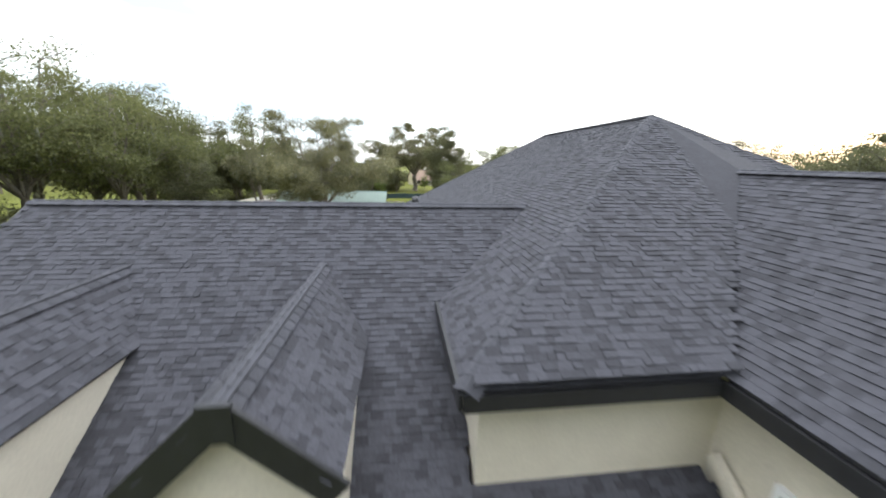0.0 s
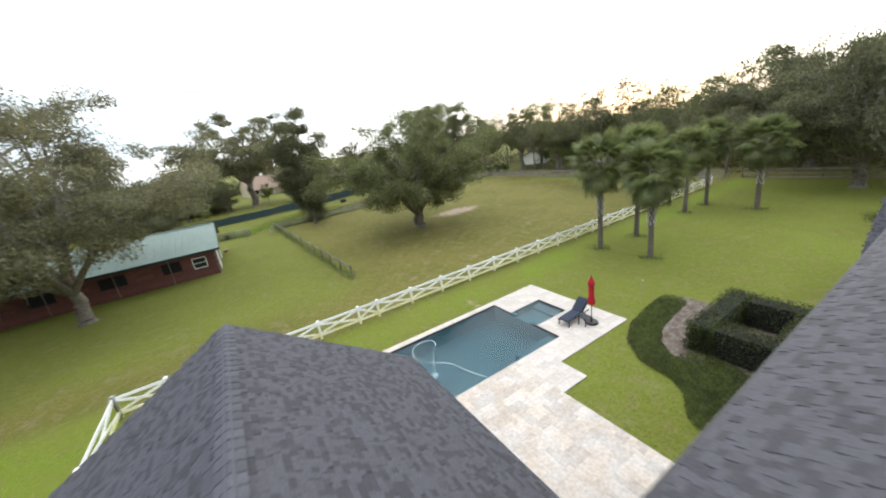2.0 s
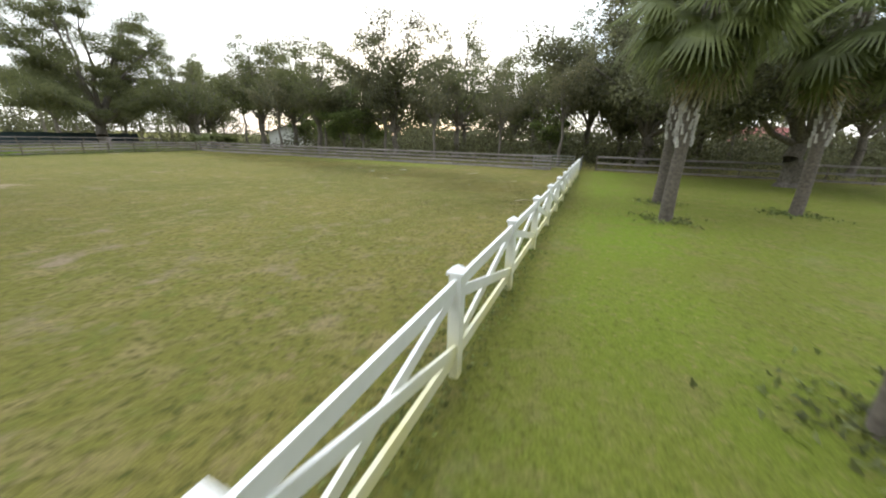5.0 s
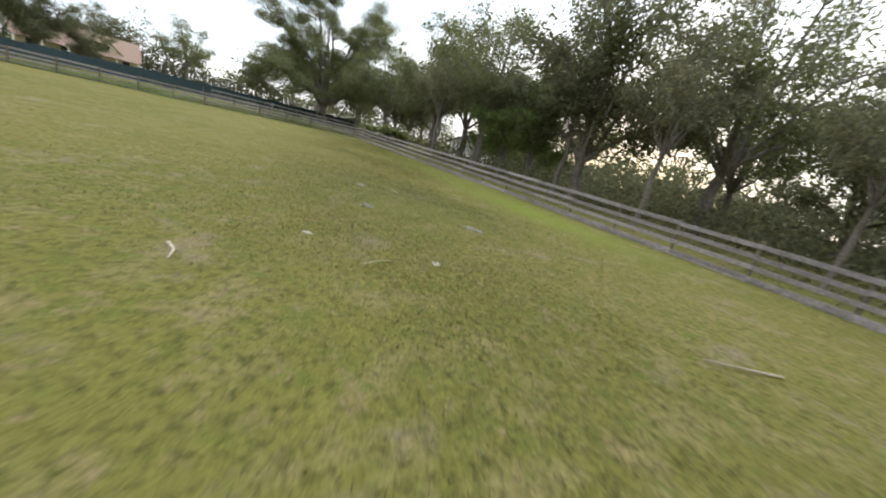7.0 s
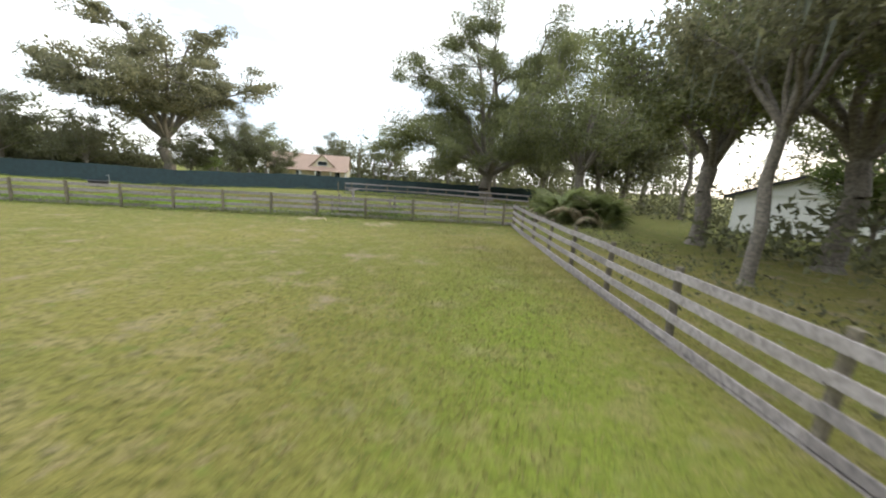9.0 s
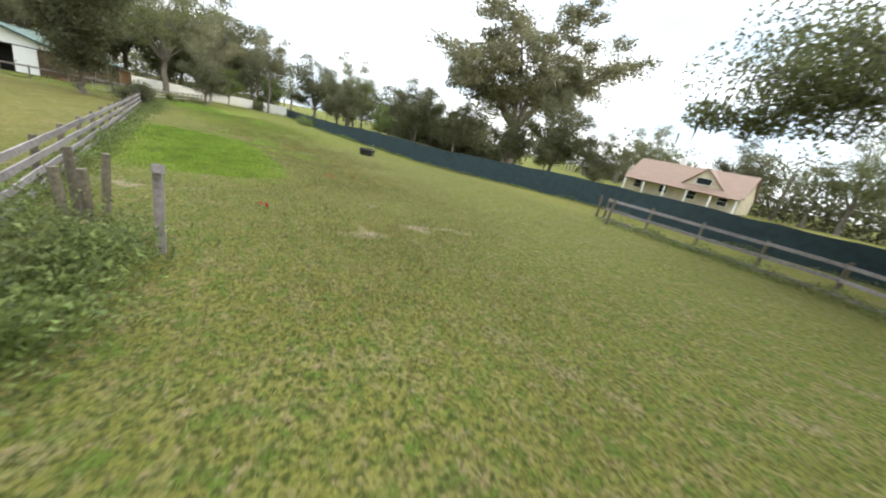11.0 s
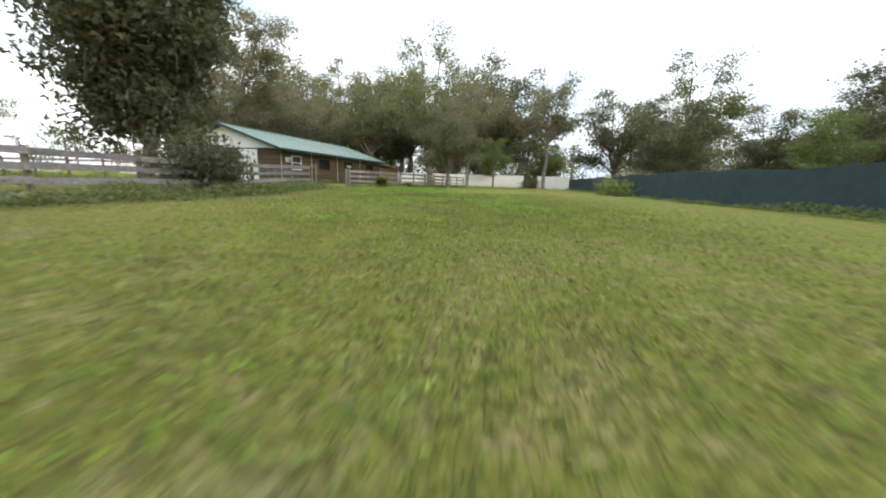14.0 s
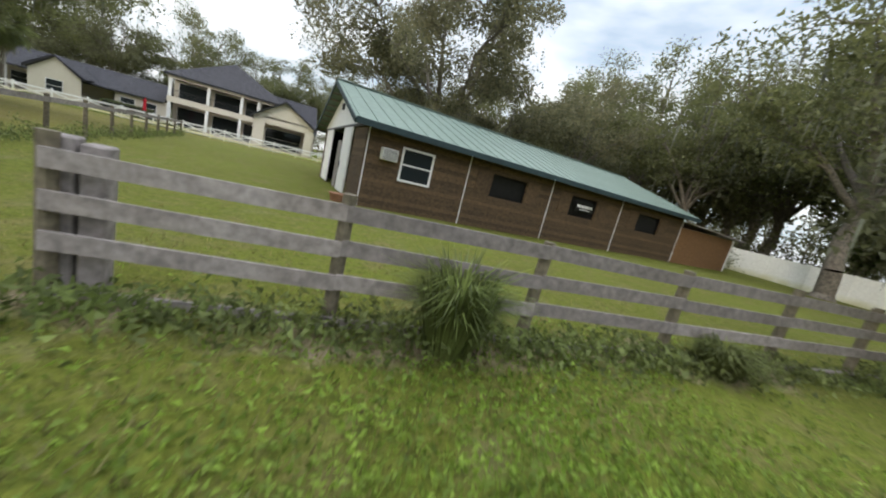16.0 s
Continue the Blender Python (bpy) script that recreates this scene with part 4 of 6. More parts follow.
    part("ridge_cap", board((xa, yc, top + 0.13), (xb, yc, top + 0.13), 0.35, 0.03), GREENROOF, b, "", m)
    # plywood lean-to at the west end
    ply = part("lean_to", box((-34.0, 29.6, 0), (x0 - 0.02, 34.15, 2.15)), PLY, b, "orange plywood lean-to", m)
    part("lean_to_roof", prism(bmesh.new(), [(-34.6, 34.6, 2.25), (-34.6, 29.2, 2.4), (x0 + 0.1, 29.2, 2.75), (x0 + 0.1, 34.6, 2.5)], 0.06), GREYWOOD, b, "flat grey lean-to roof", m)
    part("corner_post", box((-34.06, 34.12, 0), (-33.96, 34.2, 2.15)), WHITE, b, "", m)


barn()
pot = thing("planter", -8.3, 34.0, 0, "round terracotta planter with weeds by the barn door", "planter")
bm = bmesh.new()
rod(bm, (0, 0, 0), (0, 0, 0.26), 0.2, 0.26, 20)
rod(bm, (0, 0, 0.22), (0, 0, 0.28), 0.28, 0.28, 20)
part("pot", bm, TERRACOTTA, pot)


def playhouse():
    p = thing("playhouse", -29.7, 19.7, 0, "small open wooden playhouse with brown roof", "playhouse", rz=12)
    for x in (-0.8, 0.8):
        for y in (-0.7, 0.7):
            part("post", box((x - 0.05, y - 0.05, 0), (x + 0.05, y + 0.05, 1.5)), PALEWOOD, p)
    for k in range(5):
        part("board", box((-0.8, 0.66, 0.05 + k * 0.28), (0.8, 0.7, 0.3 + k * 0.28)), PLY, p)
        part("board", box((0.78, -0.7, 0.05 + k * 0.28), (0.82, 0.7, 0.3 + k * 0.28)), PLY, p)
    for s in (-1, 1):
        part("roof", prism(bmesh.new(), [(0, -0.95, 2.2), (0, 0.95, 2.2), (s * 1.1, 0.95, 1.45), (s * 1.1, -0.95, 1.45)], 0.05), BARNRED, p)
    for k in range(3):
        part("rail", box((-0.8, -0.72, 0.1 + k * 0.25), (-0.1, -0.68, 0.18 + k * 0.25)), PALEWOOD, p)


playhouse()


# ---- pool terrace ----
def terrace():
    t = tagged(new("pool_terrace"), "pale travertine pool terrace of mixed paving slabs", "terrace", kind="structure")
    part("bed", box((-7.0, -18.5, -0.2), (2.95, -9.4, 0.03)), TRAVERTINE, t)
    part("bed", box((2.95, -12.1, -0.2), (4.42, -9.4, 0.03)), TRAVERTINE, t)
    part("bed", box((4.42, -10.75, -0.2), (9.6, -9.4, 0.03)), TRAVERTINE, t)
    part("bed", box((5.97, -9.4, -0.2), (9.6, -7.9, 0.03)), TRAVERTINE, t)
    part("bed", box((8.3, -7.9, -0.2), (9.6, -5.85, 0.03)), TRAVERTINE, t)
    part("bed", box((5.97, -5.85, -0.2), (9.6, -3.95, 0.03)), TRAVERTINE, t)
    part("bed", box((-7.0, -9.4, -0.2), (-5.9, -3.95, 0.03)), TRAVERTINE, t)
    part("bed", box((-5.9, -4.35, -0.2), (5.97, -3.95, 0.03)), TRAVERTINE, t)
    sizes = [(0.4, 0.4), (0.6, 0.4), (0.4, 0.6), (0.6, 0.6), (0.2, 0.4), (0.2, 0.2)]
    meshes = {s: to_mesh("slab", box((0.003, 0.003, 0), (s[0] - 0.003, s[1] - 0.003, 0.022), 0.003), TRAVERTINE) for s in sizes}
    rr = random.Random(8)
    zones = [(-7.0, 2.95, -18.5, -9.4), (2.95, 4.42, -12.1, -9.4), (4.42, 9.6, -10.75, -9.4), (5.97, 9.6, -9.4, -7.9), (8.3, 9.6, -7.9, -5.85), (5.97, 9.6, -5.85, -3.95), (-6.5, 5.97, -4.35, -3.95)]
    used = 0
    rest_v, rest_f = [], []
    for x0, x1, y0, y1 in zones:
        nx, ny = int((x1 - x0) / 0.2 + 0.5), int((y1 - y0) / 0.2 + 0.5)
        ux, uy = (x1 - x0) / nx, (y1 - y0) / ny
        grid = np.zeros((nx, ny), bool)
        for i in range(nx):
            for j in range(ny):
                if grid[i, j]:
                    continue
                order = sizes[:5]
                rr.shuffle(order)
                for s in order + [sizes[5]]:
                    a, b = int(s[0] / 0.2 + 0.5), int(s[1] / 0.2 + 0.5)
                    if i + a <= nx and j + b <= ny and not grid[i:i + a, j:j + b].any():
                        grid[i:i + a, j:j + b] = True
                        at = (x0 + i * ux, y0 + j * uy, 0.014)
                        if at[0] > 2.9 and used < 300:
                            child("slab", meshes[s], t, Matrix.Translation(at) @ Matrix.Diagonal((ux / 0.2, uy / 0.2, 1, 1)))
                            used += 1
                        else:
                            n = len(rest_v)
                            w, h, z = a * ux - 0.0015, b * uy - 0.0015, 0.034
                            for zz in (0.015, z):
                                rest_v.extend([(at[0] + 0.0015, at[1] + 0.0015, zz), (at[0] + w, at[1] + 0.0015, zz), (at[0] + w, at[1] + h, zz), (at[0] + 0.0015, at[1] + h, zz)])
                            rest_f.extend([(n + 4, n + 5, n + 6, n + 7), (n, n + 1, n + 5, n + 4), (n + 1, n + 2, n + 6, n + 5), (n + 2, n + 3, n + 7, n + 6), (n + 3, n, n + 4, n + 7)])
                        break
    tagged(child("paving", mesh_of("paving", rest_v, rest_f, TRAVERTINE_FAR), t), kind="stuff")


TRAVERTINE_FAR = surface("travertine slabs", (0.46, 0.42, 0.38), 0.6, 0.16, 9, 0.08, island=0.14, col2=(0.42, 0.35, 0.28), big=0.15)
terrace()


def pool():
    p = thing("swimming_pool", 0, -6.9, 0, "blue rectangular swimming pool with raised-edge spa", "pool")
    m = Matrix.Translation((0, 6.9, 0))
    x0, x1, y0, y1, d = -5.9, 5.97, -9.4, -4.35, -1.9
    bm = bmesh.new()
    add_box(bm, (x0 - 0.2, y0 - 0.2, d - 0.2), (x1 + 0.2, y1 + 0.2, d))
    add_box(bm, (x0 - 0.2, y0 - 0.2, d), (x0, y1 + 0.2, 0.0))
    add_box(bm, (x1, y0 - 0.2, d), (x1 + 0.2, -7.45, 0.0))
    add_box(bm, (x1, -6.2, d), (x1 + 0.2, y1 + 0.2, 0.0))
    add_box(bm, (x1, -7.45, d), (x1 + 0.2, -6.2, -0.2))
    add_box(bm, (x0, y0 - 0.2, d), (x1, y0, 0.0))
    add_box(bm, (x0, y1, d), (x1, y1 + 0.2, 0.0))
    add_box(bm, (3.6, y0, d), (5.97, y0 + 0.75, -0.45))
    part("shell", bm, POOLSHELL, p, "blue-grey plaster shell", m)
    bm = bmesh.new()
    for lo, hi in (((6.17, -7.9, -1.0), (8.3, -5.85, -0.8)), ((8.3, -7.9, -1.0), (8.4, -5.85, 0.0)), ((6.17, -8.0, -1.0), (8.3, -7.9, 0.0)), ((6.17, -5.85, -1.0), (8.3, -5.75, 0.0)), ((7.7, -7.9, -0.8), (8.3, -5.85, -0.45))):
        add_box(bm, lo, hi)
    part("spa_shell", bm, POOLSHELL, p, "", m)
    bm = bmesh.new()
    for lo, hi in (((x0, y1 - 0.02, -0.16), (x1, y1 - 0.003, 0.0)), ((x0, y0 + 0.003, -0.16), (x1, y0 + 0.02, 0.0)), ((x1 - 0.02, y0, -0.16), (x1 - 0.003, -7.45, 0.0)), ((x1 - 0.02, -6.2, -0.16), (x1 - 0.003, y1, 0.0)),
                   ((6.2, -7.9, -0.16), (8.3, -7.88, 0)), ((8.28, -7.9, -0.16), (8.3, -5.85, 0))):
        add_box(bm, lo, hi)
    part("waterline_tiles", bm, METAL, p, "dark waterline tile band", m)
    w = mesh_of("water", [(x0, y0, -0.045), (x1, y0, -0.045), (x1, y1, -0.045), (x0, y1, -0.045), (x1, -7.45, -0.045), (6.17, -7.45, -0.045), (6.17, -6.2, -0.045), (x1, -6.2, -0.045),
                          (6.17, -7.9, -0.045), (8.3, -7.9, -0.045), (8.3, -5.85, -0.045), (6.17, -5.85, -0.045)], [(0, 1, 2, 3), (4, 5, 6, 7), (8, 9, 10, 11)], WATER)
    child("water", w, p, m, "clear blue water").visible_shadow = False


pool()


def pool_cleaner():
    c = thing("pool_cleaner", 0.15, -6.35, -1.31, "blue pool cleaner with a long pale floating hose", "cleaner")
    part("body", box((-0.2, -0.15, -0.59), (0.2, 0.15, -0.34), 0.05), PALEHOSE, c)
    cu = bpy.data.curves.new("hose", "CURVE")
    cu.dimensions, cu.bevel_depth = "3D", 0.018
    sp = cu.splines.new("BEZIER")
    pts = [(0, 0, -0.3), (0.4, 0.5, 1.2), (0.9, 1.3, 1.26), (0.2, 1.7, 1.26), (-0.5, 1.0, 1.26), (-0.3, 0.0, 1.26), (0.5, -0.9, 1.26), (0.8, -1.9, 1.26), (1.2, -3.0, 1.3)]
    sp.bezier_points.add(len(pts) - 1)
    for b, co in zip(sp.bezier_points, pts):
        b.co, b.handle_left_type, b.handle_right_type = co, "AUTO", "AUTO"
    cu.materials.append(PALEHOSE)
    child("hose", cu, c)


pool_cleaner()


def sun_lounger(x, y, rz):
    s = thing("sun_lounger", x, y, 0.036, "dark metal sun lounger with navy cushion, back raised", "lounger", rz=rz)
    for sy in (-0.3, 0.3):
        part("side_rail", box((-0.95, sy - 0.025, 0.28), (0.95, sy + 0.025, 0.33), 0.01), METAL, s)
        for lx in (-0.85, 0.55):
            part("leg", board((lx, sy, 0), (lx + 0.05, sy, 0.3), 0.04, 0.04), METAL, s)
        part("back_rail", board((0.3, sy, 0.32), (0.95, sy, 0.85), 0.04, 0.04), METAL, s)
    part("seat_cushion", box((-0.95, -0.3, 0.33), (0.3, 0.3, 0.42), 0.03), NAVY, s, "navy seat cushion")
    bm = bmesh.new()
    beam(bm, (0.28, 0, 0.4), (0.95, 0, 0.93), 0.6, 0.09, 0.03)
    part("back_cushion", bm, NAVY, s, "navy back cushion")


sun_lounger(7.75, -8.85, 4)
table = thing("side_table", 7.75, -9.55, 0.036, "small grey slatted side table on the terrace", "table")
for k in range(5):
    part("slat", box((-0.25, -0.25 + k * 0.1, 0.42), (0.25, -0.16 + k * 0.1, 0.45)), METAL, table)
for lx in (-0.22, 0.22):
    for ly in (-0.2, 0.2):
        part("leg", box((lx - 0.02, ly - 0.02, 0), (lx + 0.02, ly + 0.02, 0.42)), METAL, table)


def umbrella():
    u = thing("patio_umbrella", 8.1, -9.7, 0.036, "closed red patio umbrella in a dark base", "umbrella")
    bm = rod(bmesh.new(), (0, 0, 0), (0, 0, 0.1), 0.34, 0.3, 24)
    rod(bm, (0, 0, 0.1), (0, 0, 0.3), 0.06, 0.045, 12)
    part("base", bm, METAL, u, "dark round base")
    part("pole", rod(bmesh.new(), (0, 0, 0.1), (0, 0, 2.62), 0.022), METAL, u)
    part("crank", rod(bmesh.new(), (0, 0, 1.0), (0.1, 0, 1.0), 0.03), METAL, u)
    verts, faces = [], []
    prof = [(1.12, 0.17), (1.2, 0.19), (1.5, 0.13), (1.9, 0.125), (2.15, 0.115), (2.2, 0.16), (2.3, 0.15), (2.48, 0.08), (2.62, 0.03)]
    for z, r in prof:
        for k in range(24):
            rr = r * (1 + 0.2 * math.cos(k * math.pi * 2 / 3 * 2 + z))
            a = k / 24 * math.tau
            verts.append((rr * math.cos(a), rr * math.sin(a), z))
    for i in range(len(prof) - 1):
        for k in range(24):
            faces.append((i * 24 + k, i * 24 + (k + 1) % 24, i * 24 + 24 + (k + 1) % 24, i * 24 + 24 + k))
    child("canopy", mesh_of("canopy", verts, faces, RED, True), u, None, "furled red cloth")
    part("finial", rod(bmesh.new(), (0, 0, 2.58), (0, 0, 2.72), 0.03, 0.02), METAL, u)


umbrella()


# ---- leaves ----
def leaves(points, size, seed, flat=0.0):
    """Small pointed leaves at the points, turned at random."""
    r = np.random.default_rng(seed)
    n = len(points)
    a = r.normal(size=(n, 3))
    a[:, 2] *= 1 - flat
    a /= np.linalg.norm(a, axis=1, keepdims=True) + 1e-9
    b = np.cross(a, r.normal(size=(n, 3)))
    b /= np.linalg.norm(b, axis=1, keepdims=True) + 1e-9
    s = size * r.uniform(0.6, 1.3, (n, 1))
    p = np.asarray(points)
    v = np.stack([p - a * s * 0.5, p + b * s * 0.42, p + a * s * 0.5], 1)
    return v.reshape(-1, 3), np.arange(n * 3).reshape(n, 3)


def tubes(segs, sides=7):
    verts, faces = [], []
    for p0, p1, r0, r1 in segs:
        d = (p1 - p0)
        d = d / (np.linalg.norm(d) + 1e-9)
        e = np.cross(d, (0.3, 0.9, 0.1))
        e /= np.linalg.norm(e) + 1e-9
        g2 = np.cross(d, e)
        n = len(verts)
        for p, rad in ((p0, r0), (p1, r1)):
            for k in range(sides):
                a = k / sides * math.tau
                verts.append(p + rad * (math.cos(a) * e + math.sin(a) * g2))
        for k in range(sides):
            faces.append((n + k, n + (k + 1) % sides, n + sides + (k + 1) % sides, n + sides + k))
    return verts, faces


def grow(seed, h, r, fork, tr, leaf, count, puff, limbs=7, low=0.25, lean=0.0, droop=0):
    """Limbs and leaf points of a broad tree of height h and crown radius r."""
    g = np.random.default_rng(seed)
    segs, tips = [], []

    def curve(p0, p1, p2, r0, r1, n):
        prev, pr, out = p0, r0, []
        for i in range(1, n + 1):
            t = i / n
            q = p0 * (1 - t) ** 2 + 2 * p1 * t * (1 - t) + p2 * t * t + (g.normal(size=3) * 0.02 * r if i < n else 0)
            rad = r0 + (r1 - r0) * t
            segs.append((prev, q, pr, rad))
            out.append(q)
            prev, pr = q, rad
        return out

    base, crotch = np.array([0, 0, -0.1]), np.array([lean, lean * 0.4, fork])
    segs.append((base, base + (0, 0, 0.35), tr * 1.6, tr * 1.05))
    curve(base + (0, 0, 0.35), np.array([lean * 0.2, 0, fork * 0.6]), crotch, tr * 1.05, tr * 0.85, 3)
    for i in range(limbs):
        az = (i + g.uniform(-0.3, 0.3)) / limbs * math.tau
        up = i % 3 == 0
        reach = r * (g.uniform(0.2, 0.5) if up else g.uniform(0.65, 0.95))
        top = h * (g.uniform(0.82, 0.97) if up else g.uniform(low + 0.2, 0.75))
        end = crotch + np.array([math.cos(az) * reach, math.sin(az) * reach, top - fork])
        mid = crotch + np.array([math.cos(az) * reach * 0.45, math.sin(az) * reach * 0.45, (top - fork) * (0.5 if up else 0.75)])
        pts = curve(crotch, mid, end, tr * g.uniform(0.4, 0.6), tr * 0.1, 6)
        tips.append(end)
        for q in pts[1:]:
            for _ in range(3):
                a2 = az + g.normal() * 0.9
                ln = r * g.uniform(0.18, 0.42)
                e2 = q + np.array([math.cos(a2) * ln, math.sin(a2) * ln, ln * g.uniform(-0.35, 0.8)])
                e2[2] = min(max(e2[2], h * low), h)
                sub = curve(q, (q + e2) / 2 + (0, 0, ln * 0.15), e2, tr * 0.13, tr * 0.03, 3)
                tips += [e2, sub[1]]
    # side branches that hang down round the trunk
    for i in range(droop):
        az, reach = g.uniform(0, math.tau), r * g.uniform(0.12, 0.5)
        start = crotch + (0, 0, g.uniform(0.0, 0.3) * h)
        end = np.array([math.cos(az) * reach, math.sin(az) * reach, h * g.uniform(0.1, 0.34)])
        tips += curve(start, (start + end) / 2 + (0, 0, 0.06 * h), end, tr * 0.16, tr * 0.03, 4)[1:]
    tips = np.array(tips)
    pick = g.integers(len(tips), size=count)
    weight = g.uniform(0.5, 1.25, len(tips))[pick][:, None]
    ball = g.normal(size=(count, 3))
    ball *= g.random((count, 1)) ** 0.42 / (np.linalg.norm(ball, axis=1, keepdims=True) + 1e-9)
    pts = tips[pick] + ball * np.array([puff, puff, puff * 0.62]) * 1.45 * weight
    return segs, pts, tips


def tree_model(name, label, seed, h, r, fork, tr, leaf, count, puff, foliage, moss=0, **kw):
    segs, pts, tips = grow(seed, h, r, fork, tr, leaf, count, puff, **kw)
    t = thing(name, 0, 0, 0, label, "tree")
    child("trunk", mesh_of("trunk", *tubes(segs), BARK, True), t, None, "grey forked trunk and limbs")
    child("crown", mesh_of("crown", *leaves(pts, leaf, seed), foliage), t)
    if moss:
        g = np.random.default_rng(seed + 5)
        at = tips[g.integers(len(tips), size=moss)] + g.normal(size=(moss, 3)) * 0.5
        ln, w = g.uniform(0.4, 1.5, moss), g.uniform(0.02, 0.06, moss)
        v = np.stack([at - np.stack([w, 0 * w, 0 * w], 1), at + np.stack([w, w, 0 * w], 1), at - np.stack([g.normal(size=moss) * 0.06, g.normal(size=moss) * 0.06, ln], 1)], 1)
        child("moss", mesh_of("moss", v.reshape(-1, 3), np.arange(moss * 3).reshape(moss, 3), MOSS), t, None, "hanging grey moss")["kind"] = "stuff"
    return t


def put(tree, x, y, rz=0.0, s=1.0, label="", group=""):
    t = copy_thing(tree, pose(x, y, gz(x, y), 0, 0, rz) @ Matrix.Diagonal((s, s, s, 1)))
    return tagged(t, label, "", group)


oak = tree_model("oak_tree", "broad live oak with drooping limbs alone in the pasture", 11, 12.2, 8.6, 1.6, 0.6, 0.19, 150000, 0.95, FOLIAGE[0], 500, limbs=10, low=0.16, lean=-0.5)
oak.matrix_basis = pose(14.2, 20.0, gz(14.2, 20.0), 0, 0, 40) @ Matrix.Diagonal((1.12, 1.12, 1.12, 1))
yard_tree = tree_model("oak_tree", "tall spreading pale-leaved oak beside the barn", 12, 17.0, 11.0, 2.6, 0.5, 0.25, 110000, 1.1, FOLIAGE[1], 700, limbs=11, low=0.22)
yard_tree.matrix_basis = pose(-18.5, 18.0, 0, 0, 0, 10)
lane_tree = tree_model("oak_tree", "dense dark oak leaning over the lane fence", 13, 17.0, 3.6, 1.2, 0.24, 0.24, 95000, 0.95, FOLIAGE[3], 300, limbs=14, low=0.05, droop=26)
lane_tree.matrix_basis = pose(4.9, 39.5, gz(4.9, 39.5)) @ Matrix.Diagonal((1.05, 1.05, 1.05, 1))
big_oak = tree_model("oak_tree", "large open oak behind the green screen", 14, 21.5, 12.0, 5.5, 0.75, 0.42, 60000, 1.2, FOLIAGE[1], 400, limbs=11, low=0.3)
big_oak.matrix_basis = pose(0, 91, 0, 0, 0, 60) @ Matrix.Diagonal((1.2, 1.2, 1.08, 1))
near_oak = tree_model("oak_tree", "great dark mossy oak overhanging the north corner", 15, 20.0, 12.5, 3.2, 0.8, 0.2, 300000, 1.35, FOLIAGE[0], 1500, limbs=13, low=0.12)
near_oak.matrix_basis = pose(53.5, 77, 0, 0, 0, 0)
yard_oak = tree_model("oak_tree", "broad dark oak on the lawn beside the east fence", 16, 13.0, 8.5, 2.4, 0.5, 0.3, 60000, 1.2, FOLIAGE[3], 300, limbs=11, low=0.2)
yard_oak.matrix_basis = pose(47.5, -12.2, gz(47.5, -12.2), 0, 0, 75)
gate_oak = put(yard_oak, 61.5, -5.5, 200, 1.2, "great dark oak hung with moss beyond the gate")
WOODS = [
    tree_model("tree", "tall open oak in the boundary wood", 21, 16, 6.5, 4.0, 0.38, 0.29, 19000, 1.0, FOLIAGE[0], 250, limbs=9, low=0.22),
    tree_model("tree", "dark bushy tree in the boundary wood", 22, 14, 5.5, 2.5, 0.32, 0.31, 21000, 1.05, FOLIAGE[3], 120, limbs=9, low=0.1),
    tree_model("tree", "thin pale-leaved tree with bare upper limbs", 23, 17, 5.0, 6.0, 0.24, 0.29, 11000, 0.9, FOLIAGE[1], 200, limbs=8, low=0.3),
    tree_model("tree", "yellow-green young tree in the boundary wood", 24, 13, 4.6, 2.6, 0.25, 0.32, 17000, 0.95, FOLIAGE[2], 0, limbs=8, low=0.15),
]
first = {}


def wood(x, y, k, s=1.0):
    """One tree of the boundary woods; the first of each kind is the model itself."""
    rz = (x * 37 + y * 61) % 360
    if k not in first:
        first[k] = WOODS[k]
        WOODS[k].matrix_basis = pose(x, y, 0, 0, 0, rz) @ Matrix.Diagonal((s, s, s, 1))
        tagged(WOODS[k], group="boundary woods")
    else:
        put(WOODS[k], x, y, rz, s, group="boundary woods")


# trees round the barn and along the lane's west end
for x, y, k, s in ((-34.5, 55.3, 2, 0.92), (-26.7, 46.2, 2, 0.86), (-29.5, 70.2, 0, 0.88), (-37.2, 64.5, 1, 0.95), (-40, 91, 1, 0.9), (-44, 24.8, 0, 1.25), (-15.6, 46.6, 1, 0.55), (-36.5, 38.5, 0, 1.45), (-31, 21.5, 2, 0.9),
                   (-34, 48.5, 3, 0.5), (-44, 44, 1, 1.1), (-45, 56, 3, 1.1), (-22, 66.5, 1, 0.7), (-12, 72, 3, 0.85), (-38, 16, 1, 0.85)):
    wood(x, y, k, s)
rt = random.Random(3)
# east wood beyond the boundary fence
for i in range(33):
    x = 59.0 + 24 * rt.random() ** 1.4
    y = -44 + i * 3.75 + rt.uniform(-1.5, 1.5)
    wood(x, y, rt.choice((0, 1, 2, 3, 0, 1)), rt.uniform(0.9, 1.25))
# north side behind the screen and the far house
for i in range(26):
    x = -58 + i * 4.6 + rt.uniform(-2, 2)
    y = 80 + 0.25 * x + rt.uniform(0, 22)
    if abs(x - 0) > 9 and not (2 < x < 40 and y > 88) and not (28 < x < 60):
        wood(x, y, rt.choice((0, 1, 1, 3)), rt.uniform(0.7, 0.95))
for x, y, k, s in ((9, 84, 1, 0.6), (14.5, 87, 0, 0.62), (19.5, 90, 1, 0.55), (4, 96, 3, 0.8), (-7, 84, 1, 0.6), (66, 96, 1, 1.2), (58, 104, 0, 1.2), (78, 84, 0, 1.2), (-14, 150, 0, 1.2), (8, 155, 1, 1.2), (28, 150, 0, 1.3), (48, 145, 1, 1.2)):
    wood(x, y, k, s)
